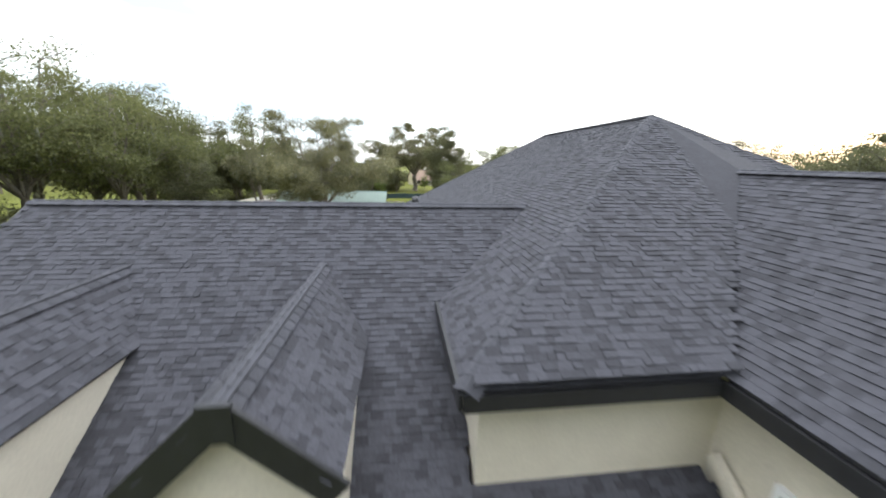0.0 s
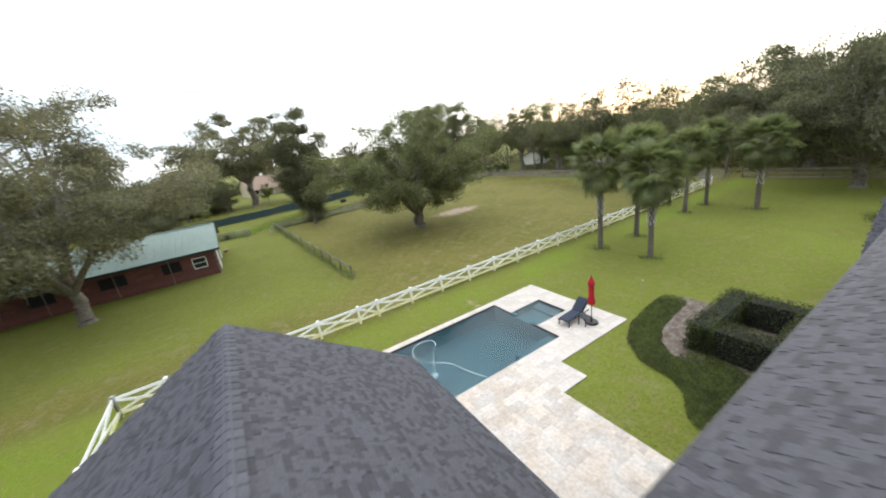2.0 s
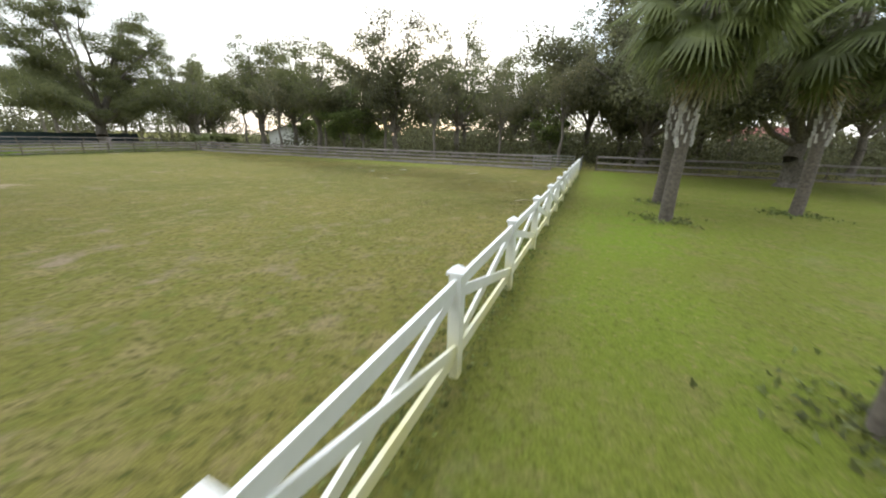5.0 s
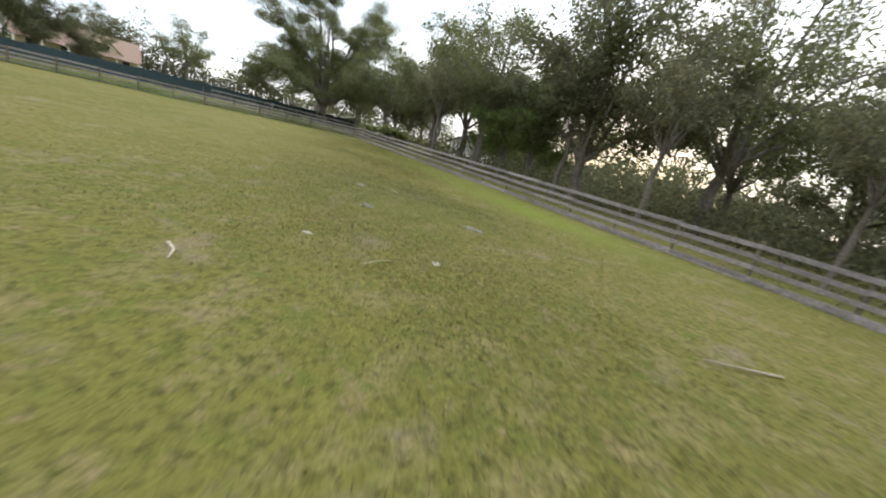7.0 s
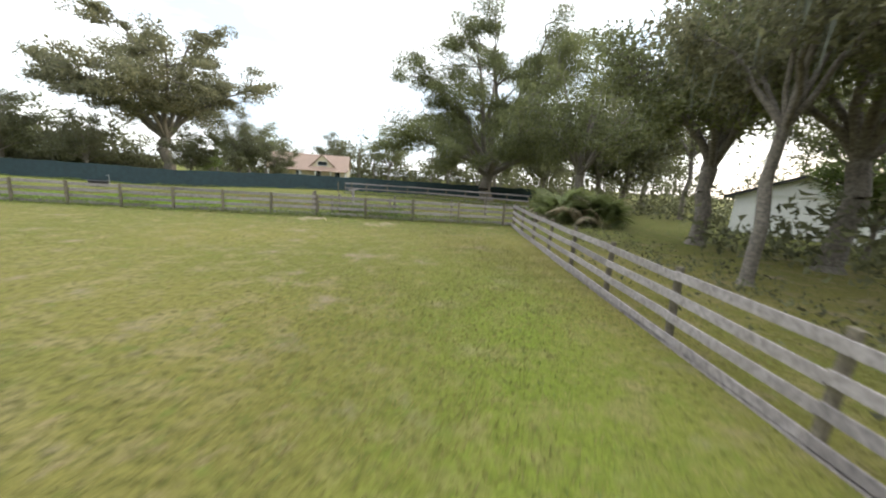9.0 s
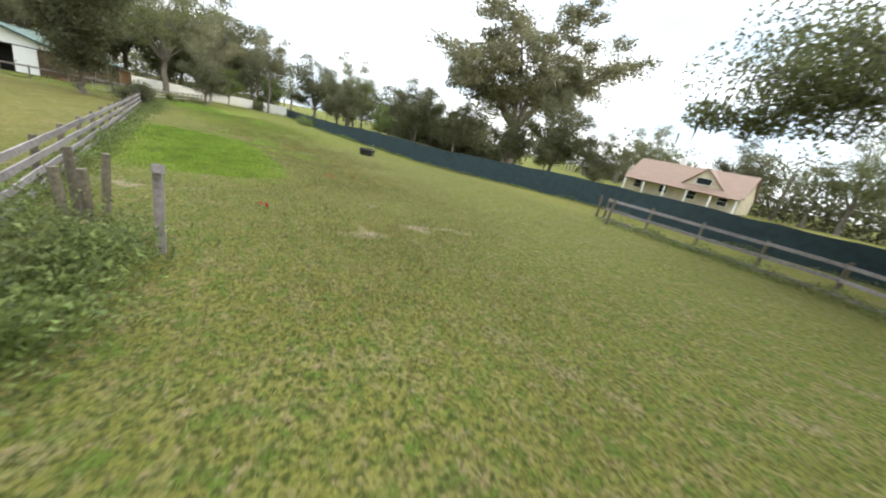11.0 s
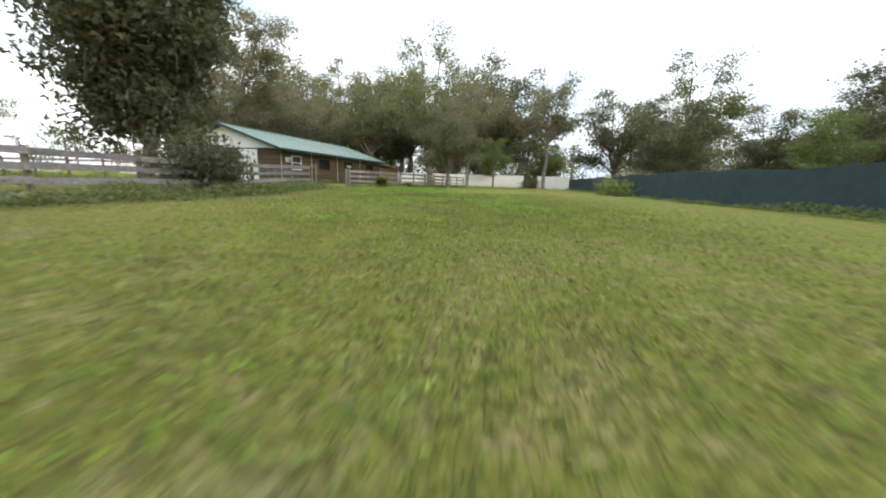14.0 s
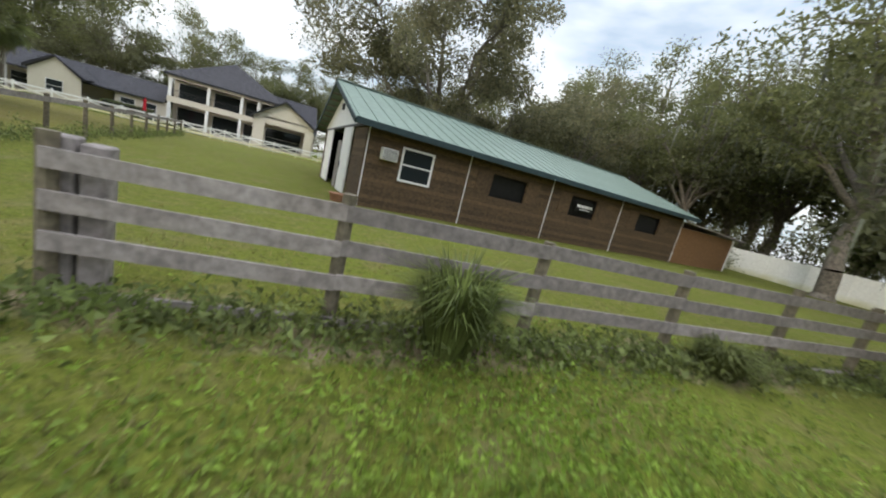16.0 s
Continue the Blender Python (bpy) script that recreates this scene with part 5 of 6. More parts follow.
# west wood behind the white wall
for i in range(26):
    y = -34 + i * 3.4 + rt.uniform(-1.5, 1.5)
    wood(-43.5 - 20 * rt.random(), y, rt.choice((0, 1, 1, 3, 0)), rt.uniform(1.35, 1.7))
for x, y, s in ((63.0, 43.5, 1.15), (61.5, 48.5, 1.1), (57.6, 2.5, 0.75), (58.5, 9.0, 0.6), (57.4, 16.5, 0.7), (59.5, 24.5, 0.8), (58.0, 33.0, 0.7), (57.4, 40.5, 0.8)):
    wood(x, y, 2 if s < 1 else (0 if y > 20 else 1), s)
# south of the house
for i in range(11):
    wood(-30 + i * 7.0, -60 - rt.uniform(0, 12), rt.choice((0, 1, 3, 0)), rt.uniform(1.5, 1.9))


def far_woods():
    """The wooded horizon all round, as one mass of leaf clumps and trunks."""
    g = np.random.default_rng(31)
    pts, segs = [], []
    for i in range(330):
        a, d = g.uniform(0, math.tau), g.uniform(112, 200)
        x, y = 8 + d * math.cos(a), 20 + d * math.sin(a)
        if -8 < x < 34 and 118 < y < 146:
            continue
        h, r = g.uniform(10, 17), g.uniform(4, 7)
        c = g.normal(size=(16, 3)) * (r * 0.5, r * 0.5, h * 0.2) + (x, y, h * 0.58)
        k = g.integers(16, size=330)
        pts.append(c[k] + g.normal(size=(330, 3)) * (1.3, 1.3, 0.9))
        segs.append((np.array([x, y, -0.3]), np.array([x, y, h * 0.7]), 0.3, 0.12))
    pts = np.concatenate(pts)
    pts = pts[pts[:, 2] > 0.3]
    w = thing("far_woods", 8, 20, 0, "distant mixed woodland on the horizon", "woods", kind="stuff")
    m = Matrix.Translation((-8, -20, 0))
    child("foliage", mesh_of("foliage", *leaves(pts, 0.95, 32), FOLIAGE[3]), w, m)
    child("trunks", mesh_of("trunks", *tubes(segs, 5), BARK), w, m)


far_woods()


def thicket(x0, x1, y0, y1, n, h, size, seed, label, least=0.12):
    """Undergrowth between the trunks of a wood, in uneven heaps."""
    t = thing("thicket", (x0 + x1) / 2, (y0 + y1) / 2, 0, label, "undergrowth", kind="stuff")
    g = np.random.default_rng(seed)
    p = g.uniform((x0, y0), (x1, y1), (n, 2))
    lump = np.array([0.5 + 1.2 * noise.noise((x * 0.2, y * 0.2, seed)) for x, y in p])
    z = g.random(n) * h * np.clip(lump, least, 1.3)
    child("leaves", mesh_of("leaves", *leaves(np.column_stack([p, z]), size, seed), FOLIAGE[3]), t, Matrix.Translation((-(x0 + x1) / 2, -(y0 + y1) / 2, 0)))


thicket(60, 82, -48, 48, 40000, 4.2, 0.4, 51, "dark undergrowth between the eastern trees")
thicket(60, 95, 60, 96, 9000, 5.0, 0.5, 56, "dark undergrowth beyond the lane corner")
thicket(84, 98, -70, 70, 36000, 6.5, 0.8, 52, "dense wood edge far behind the east fence", 0.6)
thicket(-58, -42, -40, 58, 36000, 7.0, 0.46, 53, "dark undergrowth behind the white wall")
thicket(-70, -6, 88, 100, 36000, 7.0, 0.7, 54, "dark undergrowth behind the green screen", 0.45)
thicket(-30, 60, -84, -66, 9000, 6.0, 0.6, 55, "dark undergrowth south of the house")
thicket(-40, 90, 150, 158, 16000, 8.0, 1.0, 57, "dense wood edge behind the neighbouring house", 0.6)


# ---- palms ----
def frond_mesh(name, material, droop):
    """A fan frond: stalk along +x and a folded fan of narrow leaflets."""
    verts, faces = [], []
    stalk = 0.95
    for k in range(5):
        t = k / 4
        z = 0.12 * math.sin(t * 2) - droop * 0.25 * t * t
        verts += [(stalk * t, -0.022, z), (stalk * t, 0.022, z)]
    for k in range(4):
        faces.append((2 * k, 2 * k + 1, 2 * k + 3, 2 * k + 2))
    tipz = verts[-1][2]
    for i in range(26):
        a = radians(-105 + 210 * i / 25)
        ln = 0.95 * (0.75 + 0.25 * math.cos(a)) * (0.9 + 0.2 * ((i * 7) % 5) / 5)
        n = len(verts)
        ca, sa = math.cos(a), math.sin(a)
        for t, w in ((0.5, 0.04), (1.0, 0.004)):
            x, y = stalk + ca * ln * t, sa * ln * t
            z = tipz - droop * (t ** 2) * ln * 0.75 - 0.15 * abs(sa) * t
            verts += [(x + sa * w, y - ca * w, z + 0.01), (x - sa * w, y + ca * w, z - 0.01)]
        faces += [(8, 9, n + 1, n), (n, n + 1, n + 3, n + 2)]
    return mesh_of(name, verts, faces, material)


def palm_model(h, seed, nf=62):
    g = random.Random(seed)
    p = thing("palm_tree", 0, 0, 0, "cabbage palm with boot-covered upper trunk and fan crown", "palm", "palms beside the white fence")
    segs = []
    n = 9
    for i in range(n):
        z0, z1 = -0.1 + (h + 0.1) * i / n, -0.1 + (h + 0.1) * (i + 1) / n
        r0 = 0.2 - 0.03 * math.sin(i / n * math.pi)
        segs.append((np.array([0.03 * math.sin(i), 0, z0]), np.array([0.03 * math.sin(i + 1), 0, z1]), r0 * 1.02, r0))
    child("trunk", mesh_of("trunk", *tubes(segs, 14), PALMBARK, True), p, None, "ringed grey palm trunk")
    bm = bmesh.new()
    bmesh.ops.create_cone(bm, cap_ends=True, segments=5, radius1=0.085, radius2=0.035, depth=0.3, matrix=Matrix.Translation((0, 0, 0.2)) @ Matrix.Diagonal((1, 0.45, 1, 1)))
    boot = to_mesh("boot", bm, BOOT)
    z = h * 0.36
    i = 0
    while z < h - 0.1:
        a = i * 137.5
        child("boot", boot, p, pose(0.17 * math.cos(radians(a)), 0.17 * math.sin(radians(a)), z, 0, 0, a) @ pose(0, 0, 0, 0, 15, 0))
        z += 0.048
        i += 1
    for k in range(nf):
        a = k * 137.5 + g.uniform(-10, 10)
        t = k / nf
        tilt = -72 + 146 * t + g.uniform(-9, 9)
        me = FRONDS[2] if t > 0.93 else (FRONDS[1] if t > 0.45 else FRONDS[0])
        s = g.uniform(1.05, 1.4)
        child("frond", me, p, pose(0, 0, h + 0.25 - 0.5 * t, 0, 0, a) @ pose(0.08, 0, 0, g.uniform(-15, 15), tilt, 0) @ Matrix.Diagonal((s, s, s, 1)))
    return p


FRONDS = [frond_mesh("frond", FROND, 0.35), frond_mesh("frond", FROND, 0.75), frond_mesh("frond", DRYFROND, 1.0)]
palm_a, palm_b = palm_model(7.0, 1), palm_model(6.3, 2, 70)
palm_a.matrix_basis = pose(18.43, -3.2, 0)
palm_b.matrix_basis = pose(18.6, -7.1, 0)
put(palm_a, 22.75, -3.77, 70, 1.02)
put(palm_b, 32.0, -3.4, 130, 0.98)
put(palm_a, 35.8, -3.65, 220, 0.95)
put(palm_b, 35.4, -7.95, 300, 1.0)
for i, (x, y) in enumerate(((18.43, -3.2), (22.75, -3.77), (18.6, -7.1), (32.0, -3.4), (35.8, -3.65), (35.4, -7.95))):
    g2 = np.random.default_rng(60 + i)
    ring = thing("weeds", x, y, 0, "low weeds and leaf litter at a palm foot", "weeds", "weeds at the palms", kind="stuff")
    pts = g2.normal(size=(260, 3)) * (0.45, 0.45, 0.0) + (0, 0, 0.05)
    child("leaves", mesh_of("leaves", *leaves(pts, 0.13, 70 + i), WEED), ring)


# ---- hedges, beds, weeds ----
def leaf_box(name, x0, x1, y0, y1, h, n, label, material=HEDGE, size=0.085, round_=0.06):
    t = thing(name, (x0 + x1) / 2, (y0 + y1) / 2, 0, label, "hedge")
    m = Matrix.Translation((-(x0 + x1) / 2, -(y0 + y1) / 2, 0))
    g = np.random.default_rng(int(abs(x0 * 13 + y0 * 7)))
    # added black box: shade between the leaves as a solid colour
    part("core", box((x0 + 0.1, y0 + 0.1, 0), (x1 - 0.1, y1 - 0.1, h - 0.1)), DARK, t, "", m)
    p = g.uniform((x0, y0, 0), (x1, y1, h), (n, 3))
    k = g.integers(5, size=n)
    jit = g.normal(size=n) * round_
    p[k == 0, 0], p[k == 1, 0], p[k == 2, 1], p[k == 3, 1] = x0, x1, y0, y1
    p[k == 4, 2] = h
    p += np.stack([jit, g.normal(size=n) * round_, g.normal(size=n) * round_], 1)
    p[:, 2] = np.maximum(p[:, 2], 0.02)
    child("leaves", mesh_of("leaves", *leaves(p, size, 5), material), t, m)


leaf_box("hedge", 9.0, 13.4, -14.6, -13.7, 1.35, 9000, "clipped dark green hedge in a mulched bed")
leaf_box("hedge", 9.0, 9.9, -17.2, -14.6, 1.35, 7000, "clipped dark green hedge in a mulched bed")
leaf_box("hedge", 12.5, 13.4, -17.2, -14.6, 1.35, 6000, "clipped dark green hedge in a mulched bed")
leaf_box("hedge", 9.9, 12.5, -17.2, -16.4, 1.35, 6000, "clipped dark green hedge in a mulched bed")


def edging(pts, n, label, wide=0.45, material=HEDGE):
    """A low clipped border plant along a curved bed edge."""
    t = thing("border_hedge", pts[0][0], pts[0][1], 0, label, "hedge")
    g = np.random.default_rng(91)
    pts = np.array(pts, float)
    k = g.integers(len(pts) - 1, size=n)
    u = g.random((n, 1))
    p = pts[k] * (1 - u) + pts[k + 1] * u
    a, rad = g.uniform(0, math.tau, n), wide * np.sqrt(g.random(n))
    q = np.stack([p[:, 0] + rad * np.cos(a), p[:, 1] + rad * np.sin(a), 0.22 * np.sqrt(np.maximum(0, 1 - (rad / (wide + 0.01)) ** 2)) * g.uniform(0.6, 1, n)], 1)
    m = Matrix.Translation((-pts[0][0], -pts[0][1], 0))
    child("leaves", mesh_of("leaves", *leaves(q, 0.075, 92), material), t, m)
    top = q[::30]
    low = np.column_stack([top[:, :2] + g.normal(size=(len(top), 2)) * 0.05, np.zeros(len(top))])
    side = np.array([0.006, 0.004, 0])
    v = np.stack([low - side, low + side, top], 1)
    child("stems", mesh_of("stems", v.reshape(-1, 3), np.arange(3 * len(top)).reshape(-1, 3), BARK), t, m, "thin brown stems")["kind"] = "stuff"


edging([(13.0, -11.3), (11.2, -11.45), (9.6, -11.7), (8.3, -12.3), (7.45, -13.3), (7.3, -14.5), (6.7, -15.4), (5.5, -16.1), (5.2, -17.0)], 52000, "broad low olive-green ground cover bordering a bed", 0.72, GROUNDCOVER)
edging([(8.3, -14.6), (7.8, -16.0), (6.6, -17.0), (6.4, -18.0)], 26000, "low olive-green ground cover inside the bed", 0.9, GROUNDCOVER)
bed = new("mulch_bed", to_mesh("mulch_bed", prism(bmesh.new(), [(13.8, -11.4, 0.02), (9.3, -11.8, 0.02), (7.6, -13.4, 0.02), (6.9, -15.0, 0.02), (4.9, -16.4, 0.02), (5.0, -18.8, 0.02), (13.8, -18.8, 0.02)], 0.06), MULCH))
tagged(bed, "brown bark mulch bed with pale stones", "bed", kind="structure")


def weed_bank(name, pts, n, h, spread, label, size=0.1, material=WEED, seed=1, patchy=False):
    t = thing(name, pts[0][0], pts[0][1], 0, label, "weeds", kind="stuff")
    g = np.random.default_rng(seed)
    pts = np.array(pts, float)
    k = g.integers(len(pts) - 1, size=n)
    u = g.random((n, 1))
    p = pts[k] * (1 - u) + pts[k + 1] * u + g.normal(size=(n, 2)) * spread
    lump = np.array([0.5 + 0.9 * noise.noise((x * 0.55, y * 0.55, seed)) for x, y in p])
    if patchy:
        p, lump = p[lump > 0.55], lump[lump > 0.55]
        n = len(p)
    z = ground_z(p[:, 0], p[:, 1]) + np.abs(g.random(n)) * h * np.clip(lump, 0.08, 1.2)
    child("leaves", mesh_of("leaves", *leaves(np.column_stack([p, z]), size, seed), material), t, Matrix.Translation((-pts[0][0], -pts[0][1], 0)))


weed_bank("weed_bank", [(52, 50.6), (26, 47.2), (-0.8, 43.2)], 20000, 0.6, 0.3, "weeds and brambles along the paddock fence", seed=2)
weed_bank("weed_bank", [(-0.5, 43.6), (14, 45.6)], 12000, 0.6, 0.5, "thick weeds along the paddock fence", seed=7)
weed_bank("weed_bank", [(-4.8, 42.95), (-12.5, 44.4), (-24, 46.4)], 9000, 0.4, 0.22, "weeds and tall grass under the board fence", seed=3)
weed_bank("weed_bank", [(1.0, 8.3), (-0.8, 43)], 9000, 0.6, 0.3, "weeds along the old post fence", seed=4)
weed_bank("weed_bank", [(-35, 58.6), (-4, 61.3), (6, 63.9), (14, 67.7), (30, 74.9), (55, 81.5)], 16000, 0.35, 0.25, "weeds at the foot of the screen", seed=5)
weed_bank("weed_bank", [(0.5, 0.2), (47, 0.2)], 14000, 0.16, 0.2, "grass tufts under the white fence", seed=6, size=0.07)
weed_bank("weed_bank", [(37, 70.2), (46, 71.4), (56, 67.4)], 9000, 0.7, 0.5, "weeds along the broken fence", seed=8)
weed_bank("weed_bank", [(56.5, -40), (56.5, 56)], 9000, 0.6, 1.3, "undergrowth along the east boundary", seed=9, size=0.16, material=FOLIAGE[3])
weed_bank("weed_bank", [(46.0, 50.5), (42.3, 50.7)], 8000, 1.3, 0.5, "tall weeds round old posts", seed=10)


def bush(name, x, y, r, h, n, label, material, size, seed):
    t = thing(name, x, y, gz(x, y), label, "bush")
    g = np.random.default_rng(seed)
    c = g.normal(size=(14, 3)) * (r * 0.5, r * 0.5, h * 0.2) + (0, 0, h * 0.45)
    p = c[g.integers(14, size=n)] + g.normal(size=(n, 3)) * (r * 0.28, r * 0.28, h * 0.2)
    p[:, 2] = np.abs(p[:, 2])
    child("leaves", mesh_of("leaves", *leaves(p, size, seed), material), t)
    segs = [(np.zeros(3), q * (0.9, 0.9, 0.9), 0.02, 0.006) for q in c]
    child("stems", mesh_of("stems", *tubes(segs, 5), BARK), t)


bush("bush", -11.2, 59.9, 1.3, 1.2, 2600, "straggly bush against the green screen", WEED, 0.16, 41)
bush("bush", 6.0, 43.2, 1.3, 1.7, 4500, "dark shrub at the foot of the lane oak", FOLIAGE[3], 0.2, 49)
bush("bush", 34.6, -15.9, 0.9, 0.7, 2200, "low dark shrub beside the pavilion", HEDGE, 0.1, 50)
bush("bush", -37.2, 53.6, 1.2, 1.6, 2200, "dark bush in the gap of the white wall", FOLIAGE[3], 0.16, 42)
bush("bush", -39.0, 27.0, 1.6, 2.2, 3000, "bush growing over the white wall", FOLIAGE[0], 0.17, 43)
bush("bush", -38.6, 31.0, 1.4, 1.8, 2500, "bush growing over the white wall", FOLIAGE[0], 0.17, 44)

def grass_tuft(x, y, r, h, n, seed):
    """A clump of long arching blades."""
    t = thing("grass_tuft", x, y, gz(x, y), "tall tuft of coarse green grass at the fence", "grass", kind="stuff")
    g = np.random.default_rng(seed)
    a, d = g.uniform(0, math.tau, n), r * 0.4 * np.sqrt(g.random(n))
    ln, out = h * g.uniform(0.6, 1.1, n), r * g.uniform(0.2, 1.0, n)
    c, s = np.cos(a), np.sin(a)
    base = np.stack([c * d, s * d, 0 * a], 1)
    mid = np.stack([c * (d + out * 0.35), s * (d + out * 0.35), ln * 0.75], 1)
    tip = np.stack([c * (d + out), s * (d + out), ln * g.uniform(0.6, 1.0, n)], 1)
    w = np.stack([-s, c, 0 * a], 1) * 0.009
    v = np.stack([base - w, base + w, mid + w, mid - w, tip + w * 0.1, tip - w * 0.1], 1).reshape(-1, 3)
    k = np.arange(n)[:, None] * 6
    f = np.concatenate([k + (0, 1, 2, 3), k + (3, 2, 4, 5)])
    child("foliage", mesh_of("foliage", v, f, WEED), t)


grass_tuft(-7.9, 43.6, 0.6, 0.95, 900, 45)
grass_tuft(-11.4, 44.3, 0.5, 0.5, 400, 46)


def palmetto(x, y, s, seed):
    p = thing("palmetto", x, y, gz(x, y), "low saw palmetto clump with fan leaves", "palmetto")
    g = random.Random(seed)
    for k in range(34):
        me = FRONDS[1] if k % 4 else FRONDS[2]
        child("frond", me, p, pose(g.uniform(-0.4, 0.4), g.uniform(-0.4, 0.4), 0.15, 0, 0, k * 137.5) @ pose(0, 0, 0, g.uniform(-20, 20), g.uniform(-75, -15), 0) @ Matrix.Diagonal((s, s, s, 1)))


palmetto(56.6, 55.2, 1.5, 3)
palmetto(58.4, 53.6, 1.3, 4)
palmetto(54.7, 54.4, 0.6, 5)


# ---- small things in the paddocks ----
def old_post(x, y, h, lean=0.0, wood=POSTWOOD):
    bm = rod(bmesh.new(), (0, 0, -0.2), (0, 0, h), 0.075, 0.065, 10)
    ob = new("old_post", to_mesh("old_post", bm, wood))
    ob.matrix_basis = pose(x, y, gz(x, y), lean, -lean * 0.6, 20)
    tagged(ob, "old leaning round wooden post", "post", "old posts beside the fence")


for x, y, h, lean in ((48.7, 50.7, 1.2, 2), (50.74, 51.45, 1.3, -3), (52.94, 53.2, 1.2, -4), (45.43, 50.47, 1.25, 3), (45.1, 50.6, 1.1, -2), (42.29, 50.39, 1.2, 4), (41.8, 50.5, 1.1, 2), (41.0, 50.1, 1.3, 2), (40.7, 50.4, 1.2, -3), (37.6, 69.6, 1.4, -3), (35.6, 71.3, 1.3, 4)):
    old_post(x, y, h, lean)
sp = thing("sign_post", 42.7, 51.6, gz(42.7, 51.6), "grey post with a short board on top", "post")
part("post", box((-0.06, -0.06, -0.1), (0.06, 0.06, 1.36)), GREYWOOD, sp)
part("board", board((-0.28, 0, 1.34), (0.24, 0.02, 1.44), 0.1, 0.14), GREYWOOD, sp)


def trough():
    t = thing("water_trough", 16.4, 62.2, gz(16.4, 62.2), "black rubber water trough with an upright pipe", "trough")
    bm = bmesh.new()
    bmesh.ops.create_cone(bm, cap_ends=False, segments=24, radius1=0.62, radius2=0.72, depth=0.55, matrix=Matrix.Translation((0, 0, 0.275)))
    bmesh.ops.create_cone(bm, cap_ends=True, segments=24, radius1=0.58, radius2=0.58, depth=0.04, matrix=Matrix.Translation((0, 0, 0.3)))
    bmesh.ops.create_cone(bm, cap_ends=False, segments=24, radius1=0.76, radius2=0.72, depth=0.06, matrix=Matrix.Translation((0, 0, 0.55)))
    part("tub", bm, METAL, t)
    part("pipe", rod(bmesh.new(), (0.75, 0.3, 0), (0.75, 0.3, 1.15), 0.03), STEEL, t)
    part("tap", rod(bmesh.new(), (0.75, 0.3, 1.05), (0.55, 0.2, 1.0), 0.02), STEEL, t)


trough()


def tube_gate(x, y, rz, length, label):
    t = thing("tube_gate", x, y, gz(x, y), label, "gate", "", rz)
    for k in range(5):
        part("bar", rod(bmesh.new(), (0, 0, 0.2 + k * 0.24), (length, 0, 0.2 + k * 0.24), 0.022, sides=8), STEEL, t)
    for u in (0, 0.5, 1):
        part("upright", rod(bmesh.new(), (u * length, 0, 0.16), (u * length, 0, 1.2), 0.024, sides=8), STEEL, t)


tube_gate(48.5, 0.0, 0, 3.4, "galvanised tube gate at the end of the white fence")
tube_gate(-2.25, 38.11, 73, 3.2, "grey tube gate standing open in the barn lane")
tube_gate(51.6, 0.6, 95, 3.4, "galvanised tube gate standing open against the boards")


def flat_bits(name, label, spots, material, r, group=""):
    rr = random.Random(17)
    for x, y in spots:
        bm = bmesh.new()
        n = 22
        ring = [bm.verts.new((r * rr.uniform(0.6, 1.2) * math.cos(k / n * math.tau), r * 0.7 * rr.uniform(0.6, 1.2) * math.sin(k / n * math.tau), 0.0)) for k in range(n)]
        top = [bm.verts.new((v.co.x * 0.6, v.co.y * 0.6, r * 0.06)) for v in ring]
        bm.faces.new(top)
        for k in range(n):
            bm.faces.new((ring[k], ring[(k + 1) % n], top[(k + 1) % n], top[k]))
        ob = new(name, to_mesh(name, bm, material))
        ob.matrix_basis = pose(x, y, gz(x, y) - 0.005, 0, 0, rr.uniform(0, 360))
        tagged(ob, label, name.replace("_", " "), group)


flat_bits("sand_patch", "small pale heap of bare sand in the grass", [(44.39, 22.0), (42.1, 17.2)], SAND, 0.32)
flat_bits("sand_patch", "small pale heap of bare sand in the grass", [(7.2, 54.04)], SAND, 0.17)
stake = thing("garden_stake", 12.99, -9.65, 0, "thin pale stake standing in the lawn", "stake")
part("rod", rod(bmesh.new(), (0, 0, -0.1), (0, 0, 0.75), 0.022, sides=8), PALEWOOD, stake)
part("cap", rod(bmesh.new(), (0, 0, 0.75), (0, 0, 0.8), 0.022, 0.02, 8), WHITE, stake)
gp = thing("gate_post", -4.97, 42.56, gz(-4.97, 42.56), "thick weathered grey gate post of doubled timbers", "post")
for k, (dx, h) in enumerate(((-0.1, 1.17), (0.1, 1.2))):
    part("timber", box((dx - 0.085, -0.1, -0.15), (dx + 0.085, 0.1, h), 0.015), GREYWOOD, gp)
flat_bits("stone", "pale stone lying in the grass", [(39.5, 11.9), (41.3, 10.7), (42.7, 12.5), (-9.6, 44.2), (38.0, 5.35), (39.2, 7.45), (33.3, 5.45)], STONE, 0.13)


def dead_frond(x, y, rz):
    t = thing("dead_frond", x, y, gz(x, y) + 0.05, "dry fallen palm frond on the grass", "frond")
    child("blade", FRONDS[2], t, pose(0, 0, 0.05, 0, 0, rz) @ pose(0, 0, 0, 90 * 0, 6, 0) @ Matrix.Diagonal((0.8, 0.8, 0.3, 1)))


for x, y, rz in ((46.84, 23.79, 20), (47.2, 24.0, 160), (44.6, 24.6, 70), (41.5, 23.4, 100), (33.7, 44.2, 200), (39.96, 10.4, 30), (42.05, 48.4, 300)):
    dead_frond(x, y, rz)


